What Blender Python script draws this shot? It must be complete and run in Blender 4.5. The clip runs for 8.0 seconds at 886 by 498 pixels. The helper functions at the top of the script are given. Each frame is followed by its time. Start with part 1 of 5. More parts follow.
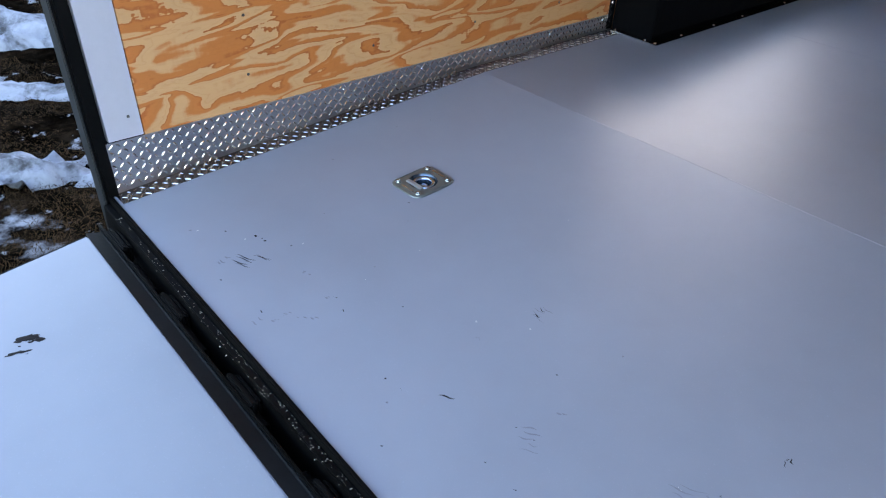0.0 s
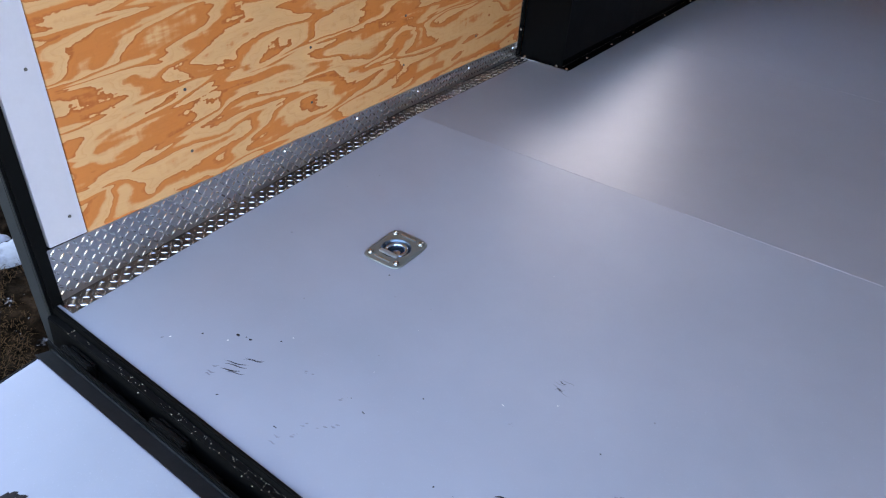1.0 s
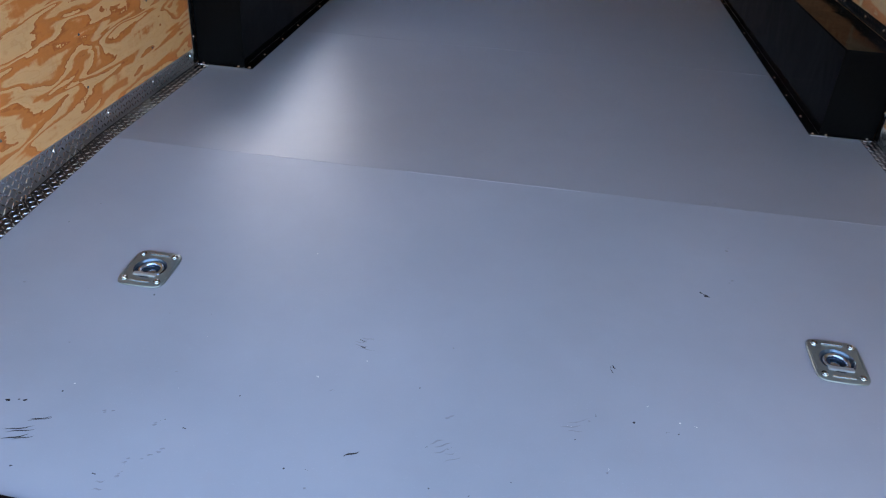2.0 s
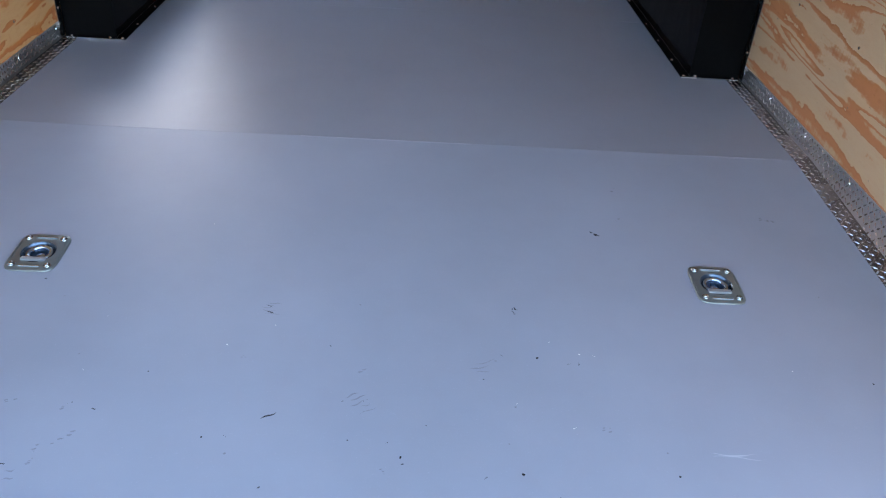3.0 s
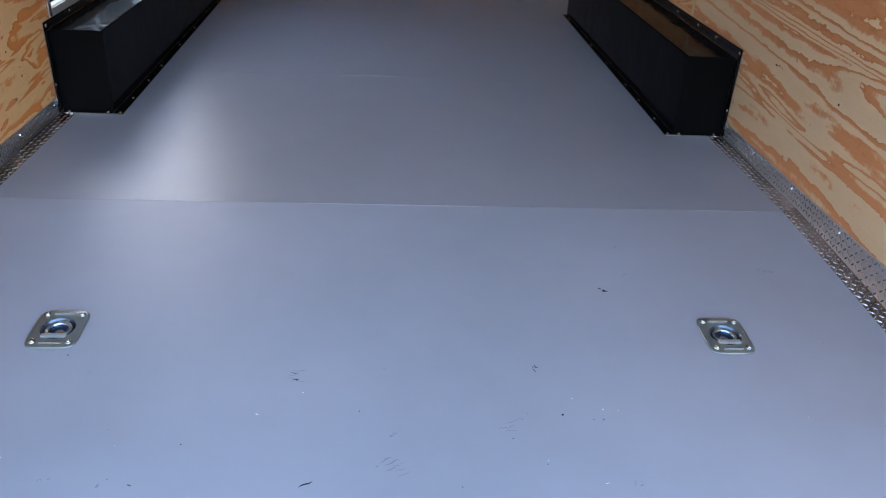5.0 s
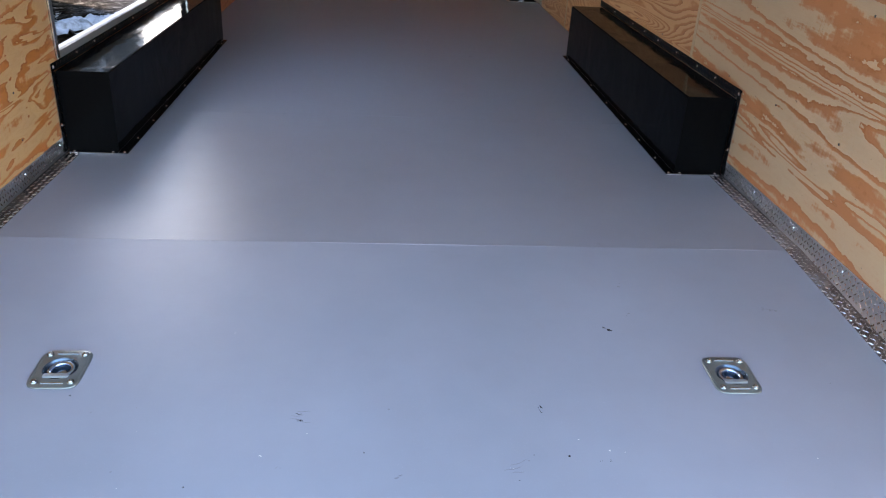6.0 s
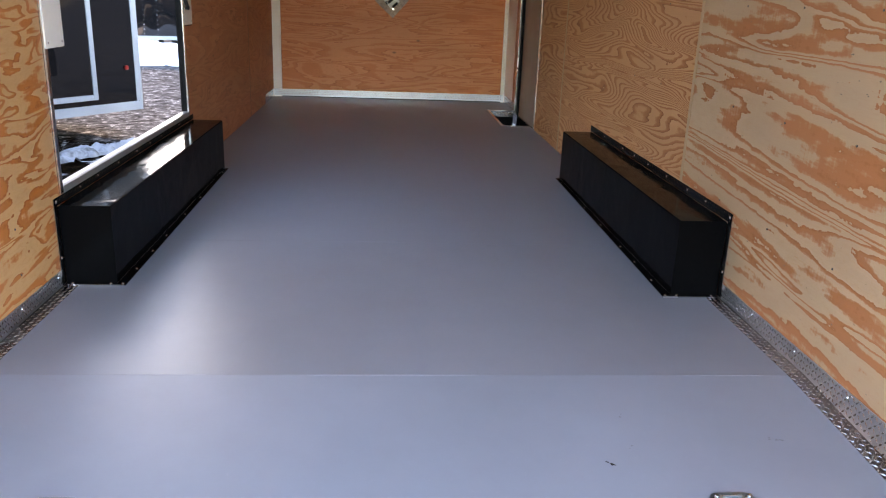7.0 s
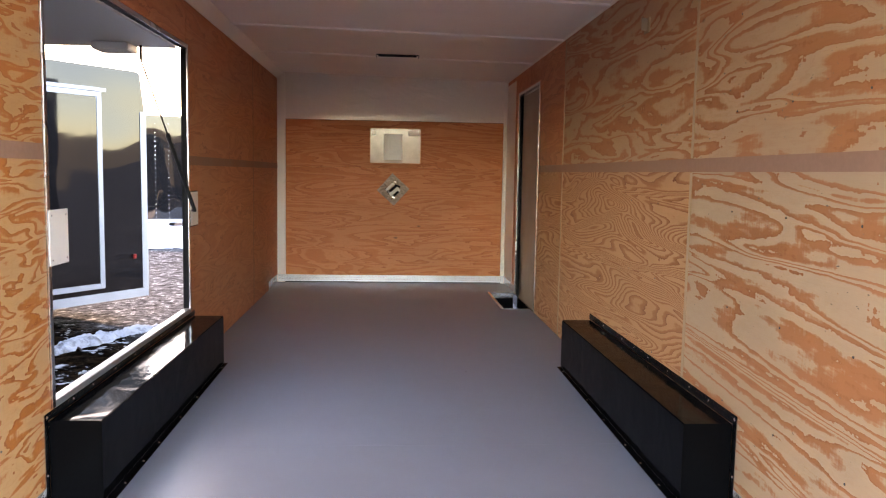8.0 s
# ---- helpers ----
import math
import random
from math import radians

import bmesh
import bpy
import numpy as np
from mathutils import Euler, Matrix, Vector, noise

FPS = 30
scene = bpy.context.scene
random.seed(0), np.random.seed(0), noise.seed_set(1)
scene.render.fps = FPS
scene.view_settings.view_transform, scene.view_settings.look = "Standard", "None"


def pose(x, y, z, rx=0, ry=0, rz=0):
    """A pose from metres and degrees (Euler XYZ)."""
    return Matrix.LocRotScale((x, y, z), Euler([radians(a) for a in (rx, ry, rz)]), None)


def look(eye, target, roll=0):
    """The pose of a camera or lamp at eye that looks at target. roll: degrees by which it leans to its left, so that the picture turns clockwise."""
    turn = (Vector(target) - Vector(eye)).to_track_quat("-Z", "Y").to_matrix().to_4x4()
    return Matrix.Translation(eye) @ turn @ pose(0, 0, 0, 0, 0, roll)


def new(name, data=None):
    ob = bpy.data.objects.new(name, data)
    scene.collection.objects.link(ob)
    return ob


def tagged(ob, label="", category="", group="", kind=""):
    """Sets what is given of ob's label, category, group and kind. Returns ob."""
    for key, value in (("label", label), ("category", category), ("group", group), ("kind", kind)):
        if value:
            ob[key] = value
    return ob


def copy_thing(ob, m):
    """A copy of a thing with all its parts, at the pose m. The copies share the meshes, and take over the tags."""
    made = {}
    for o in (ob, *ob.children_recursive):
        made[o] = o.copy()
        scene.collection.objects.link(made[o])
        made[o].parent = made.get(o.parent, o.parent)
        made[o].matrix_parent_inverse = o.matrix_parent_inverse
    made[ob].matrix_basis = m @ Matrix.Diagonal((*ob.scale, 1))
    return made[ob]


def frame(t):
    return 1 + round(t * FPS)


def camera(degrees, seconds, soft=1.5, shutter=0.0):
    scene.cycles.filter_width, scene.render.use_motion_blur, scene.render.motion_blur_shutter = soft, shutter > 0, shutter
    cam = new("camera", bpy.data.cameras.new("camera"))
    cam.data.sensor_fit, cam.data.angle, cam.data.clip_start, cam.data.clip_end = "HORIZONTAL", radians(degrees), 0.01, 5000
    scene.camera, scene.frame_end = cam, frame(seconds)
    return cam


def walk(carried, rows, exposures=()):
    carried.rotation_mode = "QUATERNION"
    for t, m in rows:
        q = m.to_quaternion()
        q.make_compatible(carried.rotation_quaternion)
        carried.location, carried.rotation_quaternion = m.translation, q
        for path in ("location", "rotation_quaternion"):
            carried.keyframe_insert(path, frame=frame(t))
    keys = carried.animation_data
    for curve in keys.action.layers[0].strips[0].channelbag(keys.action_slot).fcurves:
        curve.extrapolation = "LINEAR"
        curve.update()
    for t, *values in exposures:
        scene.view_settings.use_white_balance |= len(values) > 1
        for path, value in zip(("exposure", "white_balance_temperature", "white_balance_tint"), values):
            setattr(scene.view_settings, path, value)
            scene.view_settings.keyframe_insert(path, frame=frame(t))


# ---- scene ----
cam = camera(59.0, 8.0, soft=1.2)
PATH = [
    (0, (0.533, -0.084, 0.924), (-0.675, 1.07, -0.175), 3.5),
    (0.5, (0.38, -0.121, 1.012), (-0.701, 1.117, -0.126), 4.7),
    (1, (0.181, -0.19, 1.03), (-0.727, 1.212, -0.07), 4.8),
    (1.5, (0.053, -0.247, 0.996), (-0.559, 1.36, -0.024), 3.9),
    (1.8, (0.072, -0.327, 0.986), (-0.28, 1.364, -0.022), 3.0),
    (2, (0.058, -0.357, 0.989), (-0.127, 1.349, -0.039), 3.9),
    (2.2, (0.071, -0.363, 0.987), (-0.017, 1.336, -0.064), 4.1),
    (3.3, (0.034, -0.413, 1.001), (0.146, 1.257, -0.093), 4.0),
    (3.5, (0.011, -0.421, 1.005), (0.141, 1.255, -0.078), 3.8),
    (4, (-0.016, -0.428, 1.016), (0.131, 1.27, -0.031), 3.3),
    (4.5, (-0.041, -0.426, 1.021), (0.114, 1.298, 0.019), 3.3),
    (6, (-0.07, -0.422, 1.025), (0.087, 1.368, 0.146), 3.2),
    (6.6, (-0.076, -0.424, 1.049), (0.088, 1.418, 0.288), 2.9),
    (7, (-0.064, -0.401, 1.069), (0.091, 1.497, 0.458), 2.2),
    (7.4, (-0.051, -0.384, 1.142), (0.098, 1.558, 0.689), 1.8),
    (8, (-0.035, -0.369, 1.203), (0.103, 1.617, 1.011), 1.0),
]
EXPOSURES = [(0, 3.73, 8450, 23), (0.6, 3.75, 8450, 23), (1, 3.98, 9100, 28), (1.5, 3.86, 8450, 23), (2, 3.79, 8450, 23), (3.3, 3.87, 8350, 23), (4.5, 3.87, 8400, 23), (6, 4.11, 8650, 24), (6.5, 4.13, 8850, 25), (7, 4.32, 9300, 28), (8, 4.75, 10500, 33)]
walk(cam, [(t, look(eye, target, roll)) for t, eye, target, roll in PATH], EXPOSURES)

# ---------------------------------------------------------------- world, sun, exposure
SUN_AZ, SUN_EL = radians(-35), radians(12)          # azimuth from +y towards +x
world = bpy.data.worlds.new("sky")
scene.world = world
world.use_nodes = True
wn = world.node_tree.nodes
wn.clear()
w_out = wn.new("ShaderNodeOutputWorld")
w_bg = wn.new("ShaderNodeBackground")
w_sky = wn.new("ShaderNodeTexSky")
w_sky.sky_type = "NISHITA"
w_sky.sun_disc = False
w_sky.sun_elevation = SUN_EL
w_sky.sun_rotation = SUN_AZ
w_sky.air_density, w_sky.dust_density, w_sky.ozone_density = 1.0, 0.55, 3.0
w_bg.inputs["Strength"].default_value = 0.15
world.node_tree.links.new(w_sky.outputs[0], w_bg.inputs[0])
world.node_tree.links.new(w_bg.outputs[0], w_out.inputs[0])

sun_data = bpy.data.lights.new("sun", "SUN")
sun_data.energy, sun_data.angle, sun_data.color = 1.6, radians(0.53), (1.0, 0.88, 0.72)
sun = new("sun", sun_data)
sun_dir = Vector((math.sin(SUN_AZ) * math.cos(SUN_EL), math.cos(SUN_AZ) * math.cos(SUN_EL), math.sin(SUN_EL)))
sun.matrix_world = look(sun_dir * 40, (0, 0, 0))


# ---------------------------------------------------------------- materials
def material(name):
    m = bpy.data.materials.new(name)
    m.use_nodes = True
    t = m.node_tree
    return m, t, t.nodes["Principled BSDF"]


def node(t, kind, **values):
    n = t.nodes.new(kind)
    for key, value in values.items():
        n.inputs[key].default_value = value
    return n


def coords(t, scale=(1, 1, 1), shift=True, tilt=0.0):
    """Object coordinates, leant by tilt, scaled, moved by the object's random number."""
    tc = t.nodes.new("ShaderNodeTexCoord")
    mp = t.nodes.new("ShaderNodeMapping")
    mp.inputs["Scale"].default_value = scale
    src = tc.outputs["Object"]
    if tilt:
        lean = t.nodes.new("ShaderNodeMapping")
        lean.inputs["Rotation"].default_value = (0, radians(tilt), 0)
        t.links.new(src, lean.inputs["Vector"])
        src = lean.outputs[0]
    t.links.new(src, mp.inputs["Vector"])
    if shift:
        info = t.nodes.new("ShaderNodeObjectInfo")
        mul = t.nodes.new("ShaderNodeVectorMath")
        mul.operation = "SCALE"
        mul.inputs[0].default_value = (37.0, 11.0, 23.0)
        t.links.new(info.outputs["Random"], mul.inputs["Scale"])
        t.links.new(mul.outputs[0], mp.inputs["Location"])
    return mp.outputs[0]


def noise_tex(t, vec, scale, detail=4, rough=0.5, distortion=0.0):
    n = node(t, "ShaderNodeTexNoise", Scale=scale, Detail=detail, Roughness=rough, Distortion=distortion)
    t.links.new(vec, n.inputs["Vector"])
    return n.outputs["Fac"]


def ramp(t, fac, stops, interpolation="LINEAR"):
    r = t.nodes.new("ShaderNodeValToRGB")
    r.color_ramp.interpolation = interpolation
    els = r.color_ramp.elements
    while len(els) < len(stops):
        els.new(0.5)
    for e, (p, c) in zip(els, stops):
        e.position = p
        e.color = (*c, 1) if len(c) == 3 else c
    t.links.new(fac, r.inputs["Fac"])
    return r.outputs["Color"]


def math_node(t, op, a, b=None, c=None):
    n = t.nodes.new("ShaderNodeMath")
    n.operation = op
    for i, v in enumerate((a, b, c)):
        if v is None:
            continue
        if isinstance(v, (int, float)):
            n.inputs[i].default_value = v
        else:
            t.links.new(v, n.inputs[i])
    return n.outputs[0]


def mix(t, fac, a, b, blend="MIX"):
    n = t.nodes.new("ShaderNodeMix")
    n.data_type = "RGBA"
    n.blend_type = blend
    for key, v in (("Factor", fac), ("A", a), ("B", b)):
        sockets = [s for s in n.inputs if s.name == key]
        s = sockets[0] if key == "Factor" else sockets[-1]
        if key != "Factor":
            s = [q for q in sockets if q.type == "RGBA"][0]
        if isinstance(v, (int, float)):
            s.default_value = v
        elif isinstance(v, tuple):
            s.default_value = (*v, 1)
        else:
            t.links.new(v, s)
    return [o for o in n.outputs if o.type == "RGBA"][0]


def bump(t, bsdf, height, strength=0.2, distance=0.002):
    b = node(t, "ShaderNodeBump", Strength=strength, Distance=distance)
    t.links.new(height, b.inputs["Height"])
    t.links.new(b.outputs[0], bsdf.inputs["Normal"])


def plain(name, colour, rough=0.5, metal=0.0, grain=60.0, vary=0.12, bumps=0.1, coat=0.0, gloss=0.5):
    """Paint, plastic or metal with blotches and fine grain."""
    m, t, b = material(name)
    v = coords(t)
    big = noise_tex(t, v, 3.0, 3)
    fine = noise_tex(t, v, grain, 5, 0.6)
    both = math_node(t, "ADD", math_node(t, "MULTIPLY", big, 0.6), math_node(t, "MULTIPLY", fine, 0.4))
    dark = tuple(c * (1 - vary) for c in colour)
    light = tuple(min(1, c * (1 + vary)) for c in colour)
    t.links.new(ramp(t, both, [(0.3, dark), (0.7, light)]), b.inputs["Base Color"])
    r = ramp(t, big, [(0.3, (rough * 0.8,) * 3), (0.7, (min(1, rough * 1.2),) * 3)])
    t.links.new(r, b.inputs["Roughness"])
    b.inputs["Metallic"].default_value = metal
    b.inputs["Specular IOR Level"].default_value = gloss
    if coat:
        b.inputs["Coat Weight"].default_value = coat
        b.inputs["Coat Roughness"].default_value = 0.08
    bump(t, b, fine, bumps, 0.001)
    return m


def plywood(name, rings, pale, mid, dark, reach=(1.0, 5.0), rough=0.55, wobble=0.5, fill=0.5, tilt=0.0, jag=0.4, lines=0.45, flecks=0.0, soft=1.0):
    """Rotary-cut softwood veneer: contour bands of a slow warped field, deepening to one sharp toothed edge, with finer growth lines between."""
    m, t, b = material(name)
    slow = coords(t, (reach[0], 1, reach[1]), tilt=tilt)
    bend = node(t, "ShaderNodeTexNoise", Scale=0.9, Detail=1.0)
    t.links.new(slow, bend.inputs["Vector"])
    warp = t.nodes.new("ShaderNodeVectorMath")
    warp.operation = "MULTIPLY_ADD"
    t.links.new(bend.outputs["Color"], warp.inputs[0])
    warp.inputs[1].default_value = (0.9, 0.0, 1.5)
    t.links.new(slow, warp.inputs[2])
    field = noise_tex(t, warp.outputs[0], 1.0, 2.0, 0.42, wobble)
    ragged = noise_tex(t, coords(t, (9, 1, 34), tilt=tilt), 1.0, 3, 0.55)
    teeth = noise_tex(t, coords(t, (70, 1, 7), tilt=tilt), 1.0, 2, 0.5)
    grain = noise_tex(t, coords(t, (5, 1, 320)), 1.0, 4, 0.6)
    tone = noise_tex(t, coords(t, (0.9, 1, 2.4)), 1.0, 2)
    raw = math_node(t, "MULTIPLY", field, rings)
    raw = math_node(t, "ADD", raw, math_node(t, "MULTIPLY", ragged, jag * 0.75))
    raw = math_node(t, "ADD", raw, math_node(t, "MULTIPLY", teeth, jag * 0.22))
    band = math_node(t, "FRACT", raw)
    spread = math_node(t, "ADD", band, math_node(t, "MULTIPLY", math_node(t, "SUBTRACT", tone, 0.5), 0.35))
    lo = 1.0 - fill
    warm = tuple(p * 0.4 + q * 0.6 for p, q in zip(pale, mid))
    cols = ramp(t, spread, [(0.0, pale), (lo * (1 - 0.15 * soft), pale), (lo * (1 + 0.02 * soft), warm), (lo * (1 + 0.25 * soft), mid), (1.0, mid)])
    edge = ramp(t, band, [(0.0, (0, 0, 0)), (0.86, (0, 0, 0)), (0.945, (1, 1, 1)), (0.962, (1, 1, 1)), (0.985, (0, 0, 0))])
    cols = mix(t, edge, cols, dark)
    back = ramp(t, band, [(0.0, (1, 1, 1)), (0.012, (1, 1, 1)), (0.03, (0, 0, 0)), (0.97, (0, 0, 0)), (0.985, (1, 1, 1))])
    cols = mix(t, back, cols, pale)
    growth = math_node(t, "FRACT", math_node(t, "MULTIPLY", raw, 4.0))
    growth = ramp(t, growth, [(0.62, (0, 0, 0)), (0.9, (1, 1, 1)), (0.97, (0, 0, 0))])
    cols = mix(t, math_node(t, "MULTIPLY", growth, math_node(t, "MULTIPLY", tone, lines)), cols, dark)
    cols = mix(t, math_node(t, "MULTIPLY", grain, 0.24), cols, dark)
    shade = ramp(t, tone, [(0.3, (0.86, 0.84, 0.82)), (0.7, (1.0, 1.0, 1.0))])
    cols = mix(t, 1.0, cols, shade, "MULTIPLY")
    knots = node(t, "ShaderNodeTexVoronoi", Scale=1.0)
    t.links.new(coords(t, (1.6, 1, 3.4)), knots.inputs["Vector"])
    spot = ramp(t, knots.outputs["Distance"], [(0.0, (1, 1, 1)), (0.025, (0.8, 0.8, 0.8)), (0.045, (0, 0, 0))])
    cols = mix(t, math_node(t, "MULTIPLY", spot, 0.7), cols, (0.10, 0.045, 0.018))
    if flecks:
        chip = noise_tex(t, coords(t, (26, 1, 60), tilt=tilt), 1.0, 3, 0.6)
        cols = mix(t, math_node(t, "MULTIPLY", ramp(t, chip, [(0.68, (0, 0, 0)), (0.72, (1, 1, 1))]), flecks), cols, (0.20, 0.15, 0.10))
    t.links.new(cols, b.inputs["Base Color"])
    b.inputs["Roughness"].default_value = rough
    b.inputs["Specular IOR Level"].default_value = 0.35
    bump(t, b, math_node(t, "ADD", grain, math_node(t, "MULTIPLY", band, 0.6)), 0.12, 0.001)
    return m


def floor_coating(name, paint_tint=(1.0, 1.0, 1.0)):
    """Grey rolled-on floor paint: satin, faintly blotched, with roller grain and dust."""
    m, t, b = material(name)
    v = coords(t)
    big = noise_tex(t, v, 1.7, 4, 0.55)
    mid = noise_tex(t, v, 6.0, 4, 0.6)
    fine = noise_tex(t, v, 260, 3, 0.6)
    mixd = math_node(t, "ADD", math_node(t, "MULTIPLY", big, 0.65), math_node(t, "MULTIPLY", mid, 0.35))
    base = ramp(t, mixd, [(p, tuple(c * w for c, w in zip(q, paint_tint))) for p, q in ((0.28, (0.218, 0.234, 0.270)), (0.5, (0.243, 0.260, 0.300)), (0.72, (0.268, 0.285, 0.326)))])
    dust = ramp(t, fine, [(0.62, (0, 0, 0)), (0.8, (0.25, 0.25, 0.25))])
    base = mix(t, dust, base, (0.40, 0.41, 0.45))
    t.links.new(base, b.inputs["Base Color"])
    t.links.new(ramp(t, mixd, [(0.25, (0.39,) * 3), (0.75, (0.47,) * 3)]), b.inputs["Roughness"])
    b.inputs["Specular IOR Level"].default_value = 0.5
    lap = noise_tex(t, coords(t, (14, 2.2, 1)), 1.0, 3, 0.5)
    bump(t, b, math_node(t, "ADD", fine, math_node(t, "MULTIPLY", lap, 2.0)), 0.08, 0.0008)
    return m


def dented_black(name):
    """Thin gloss-black sheet steel, slightly buckled, with smeared dusty patches."""
    m, t, b = material(name)
    v = coords(t, shift=False)
    big = noise_tex(t, v, 4.5, 2, 0.5, 0.4)
    smear = noise_tex(t, coords(t, (6, 2, 6), shift=False), 2.0, 5, 0.65, 0.6)
    fine = noise_tex(t, v, 70.0, 4, 0.6)
    t.links.new(ramp(t, fine, [(0.3, (0.0025, 0.0025, 0.0027)), (0.7, (0.0038, 0.0038, 0.0042))]), b.inputs["Base Color"])
    t.links.new(ramp(t, smear, [(0.36, (0.06,) * 3), (0.5, (0.10,) * 3), (0.66, (0.24,) * 3)]), b.inputs["Roughness"])
    b.inputs["Specular IOR Level"].default_value = 0.03
    bump(t, b, math_node(t, "ADD", math_node(t, "MULTIPLY", big, 0.985), math_node(t, "MULTIPLY", fine, 0.015)), 0.35, 0.012)
    return m


def buckled_panel(name):
    """Glossy white sheet, oil-canned between its fixings."""
    m, t, b = material(name)
    v = coords(t, shift=False)
    wave = noise_tex(t, coords(t, (1.6, 1, 3.2), shift=False), 2.4, 3, 0.55, 0.5)
    fine = noise_tex(t, v, 40.0, 4, 0.6)
    t.links.new(ramp(t, fine, [(0.3, (0.90, 0.82, 0.73)), (0.7, (0.93, 0.85, 0.76))]), b.inputs["Base Color"])
    t.links.new(ramp(t, wave, [(0.3, (0.12,) * 3), (0.7, (0.2,) * 3)]), b.inputs["Roughness"])
    b.inputs["Coat Weight"].default_value = 0.6
    b.inputs["Coat Roughness"].default_value = 0.12
    bump(t, b, wave, 0.5, 0.03)
    return m


def ground_material(name):
    """Half-frozen mud, dead grass and gravel with thin old snow."""
    m, t, b = material(name)
    v = coords(t, shift=False)
    big = noise_tex(t, v, 0.55, 5, 0.6, 0.4)
    mid = noise_tex(t, v, 4.0, 6, 0.65)
    fine = noise_tex(t, v, 45.0, 5, 0.7)
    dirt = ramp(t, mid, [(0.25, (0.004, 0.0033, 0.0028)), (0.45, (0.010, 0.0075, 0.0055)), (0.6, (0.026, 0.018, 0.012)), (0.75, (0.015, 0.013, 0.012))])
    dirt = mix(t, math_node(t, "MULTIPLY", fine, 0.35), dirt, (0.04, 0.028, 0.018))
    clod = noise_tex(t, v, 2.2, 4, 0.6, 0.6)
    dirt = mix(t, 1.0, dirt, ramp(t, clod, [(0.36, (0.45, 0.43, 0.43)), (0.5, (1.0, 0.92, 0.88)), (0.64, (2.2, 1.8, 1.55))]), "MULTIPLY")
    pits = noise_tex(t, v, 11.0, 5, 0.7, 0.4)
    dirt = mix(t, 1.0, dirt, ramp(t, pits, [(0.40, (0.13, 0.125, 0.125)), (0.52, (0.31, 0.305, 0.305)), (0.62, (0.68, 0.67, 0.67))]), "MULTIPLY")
    s = math_node(t, "ADD", math_node(t, "MULTIPLY", big, 0.75), math_node(t, "MULTIPLY", mid, 0.25))
    cover = ramp(t, s, [(0.60, (0, 0, 0)), (0.63, (1, 1, 1))])
    flecks = noise_tex(t, v, 7.0, 5, 0.65)
    drift = ramp(t, noise_tex(t, v, 0.9, 3, 0.5), [(0.47, (0, 0, 0)), (0.6, (1, 1, 1))])
    flecks = math_node(t, "ADD", flecks, math_node(t, "MULTIPLY", drift, 0.07))
    cover = mix(t, 1.0, cover, ramp(t, flecks, [(0.64, (0, 0, 0)), (0.67, (0.9, 0.9, 0.9))]), "ADD")
    snowy = mix(t, cover, dirt, (0.30, 0.305, 0.32))
    # churned grey slush and gravel where the lane runs past the parked trailer
    split = t.nodes.new("ShaderNodeSeparateXYZ")
    t.links.new(v, split.inputs[0])
    along = math_node(t, "ADD", math_node(t, "MULTIPLY", split.outputs[0], 0.556), math_node(t, "MULTIPLY", split.outputs[1], 0.83))
    along = math_node(t, "ADD", math_node(t, "MULTIPLY", along, 0.1), math_node(t, "MULTIPLY", mid, 0.16))
    lane = ramp(t, along, [(0.59, (0, 0, 0)), (0.64, (1, 1, 1))])
    lump = noise_tex(t, v, 9.0, 6, 0.75, 0.5)
    slush = ramp(t, lump, [(0.34, (0.012, 0.011, 0.011)), (0.46, (0.040, 0.039, 0.040)), (0.56, (0.085, 0.085, 0.088)), (0.62, (0.20, 0.20, 0.21)), (0.68, (0.34, 0.34, 0.35))])
    t.links.new(mix(t, lane, snowy, slush), b.inputs["Base Color"])
    b.inputs["Roughness"].default_value = 1.0
    b.inputs["Specular IOR Level"].default_value = 0.0
    bump(t, b, math_node(t, "ADD", math_node(t, "ADD", mid, fine), math_node(t, "MULTIPLY", cover, 0.6)), 0.6, 0.02)
    return m


def old_snow(name):
    """Settled, half-melted snow, greyed and pitted where dirt shows through."""
    m, t, b = material(name)
    v = coords(t)
    melt = noise_tex(t, v, 5.0, 4, 0.6, 0.6)
    fine = noise_tex(t, v, 34.0, 4, 0.65)
    both = math_node(t, "ADD", math_node(t, "MULTIPLY", melt, 0.75), math_node(t, "MULTIPLY", fine, 0.25))
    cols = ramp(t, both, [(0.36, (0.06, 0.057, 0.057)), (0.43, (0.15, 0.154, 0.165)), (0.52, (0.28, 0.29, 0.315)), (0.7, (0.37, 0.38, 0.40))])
    t.links.new(cols, b.inputs["Base Color"])
    b.inputs["Roughness"].default_value = 0.7
    b.inputs["Specular IOR Level"].default_value = 0.15
    bump(t, b, both, 0.6, 0.02)
    return m


def trailer_skin(name):
    """Thin glossy black sheet, slightly buckled between its rivets."""
    m, t, b = material(name)
    v = coords(t)
    b.inputs["Base Color"].default_value = (0.006, 0.006, 0.007, 1)
    b.inputs["Roughness"].default_value = 0.05
    b.inputs["Specular IOR Level"].default_value = 0.45
    wave = noise_tex(t, coords(t, (1.1, 1.1, 0.75)), 1.0, 0, 0.4, 0.25)
    dust = noise_tex(t, v, 8.0, 4, 0.6)
    t.links.new(ramp(t, dust, [(0.4, (0.03,) * 3), (0.8, (0.07,) * 3)]), b.inputs["Roughness"])
    bump(t, b, wave, 1.0, 0.04)
    return m


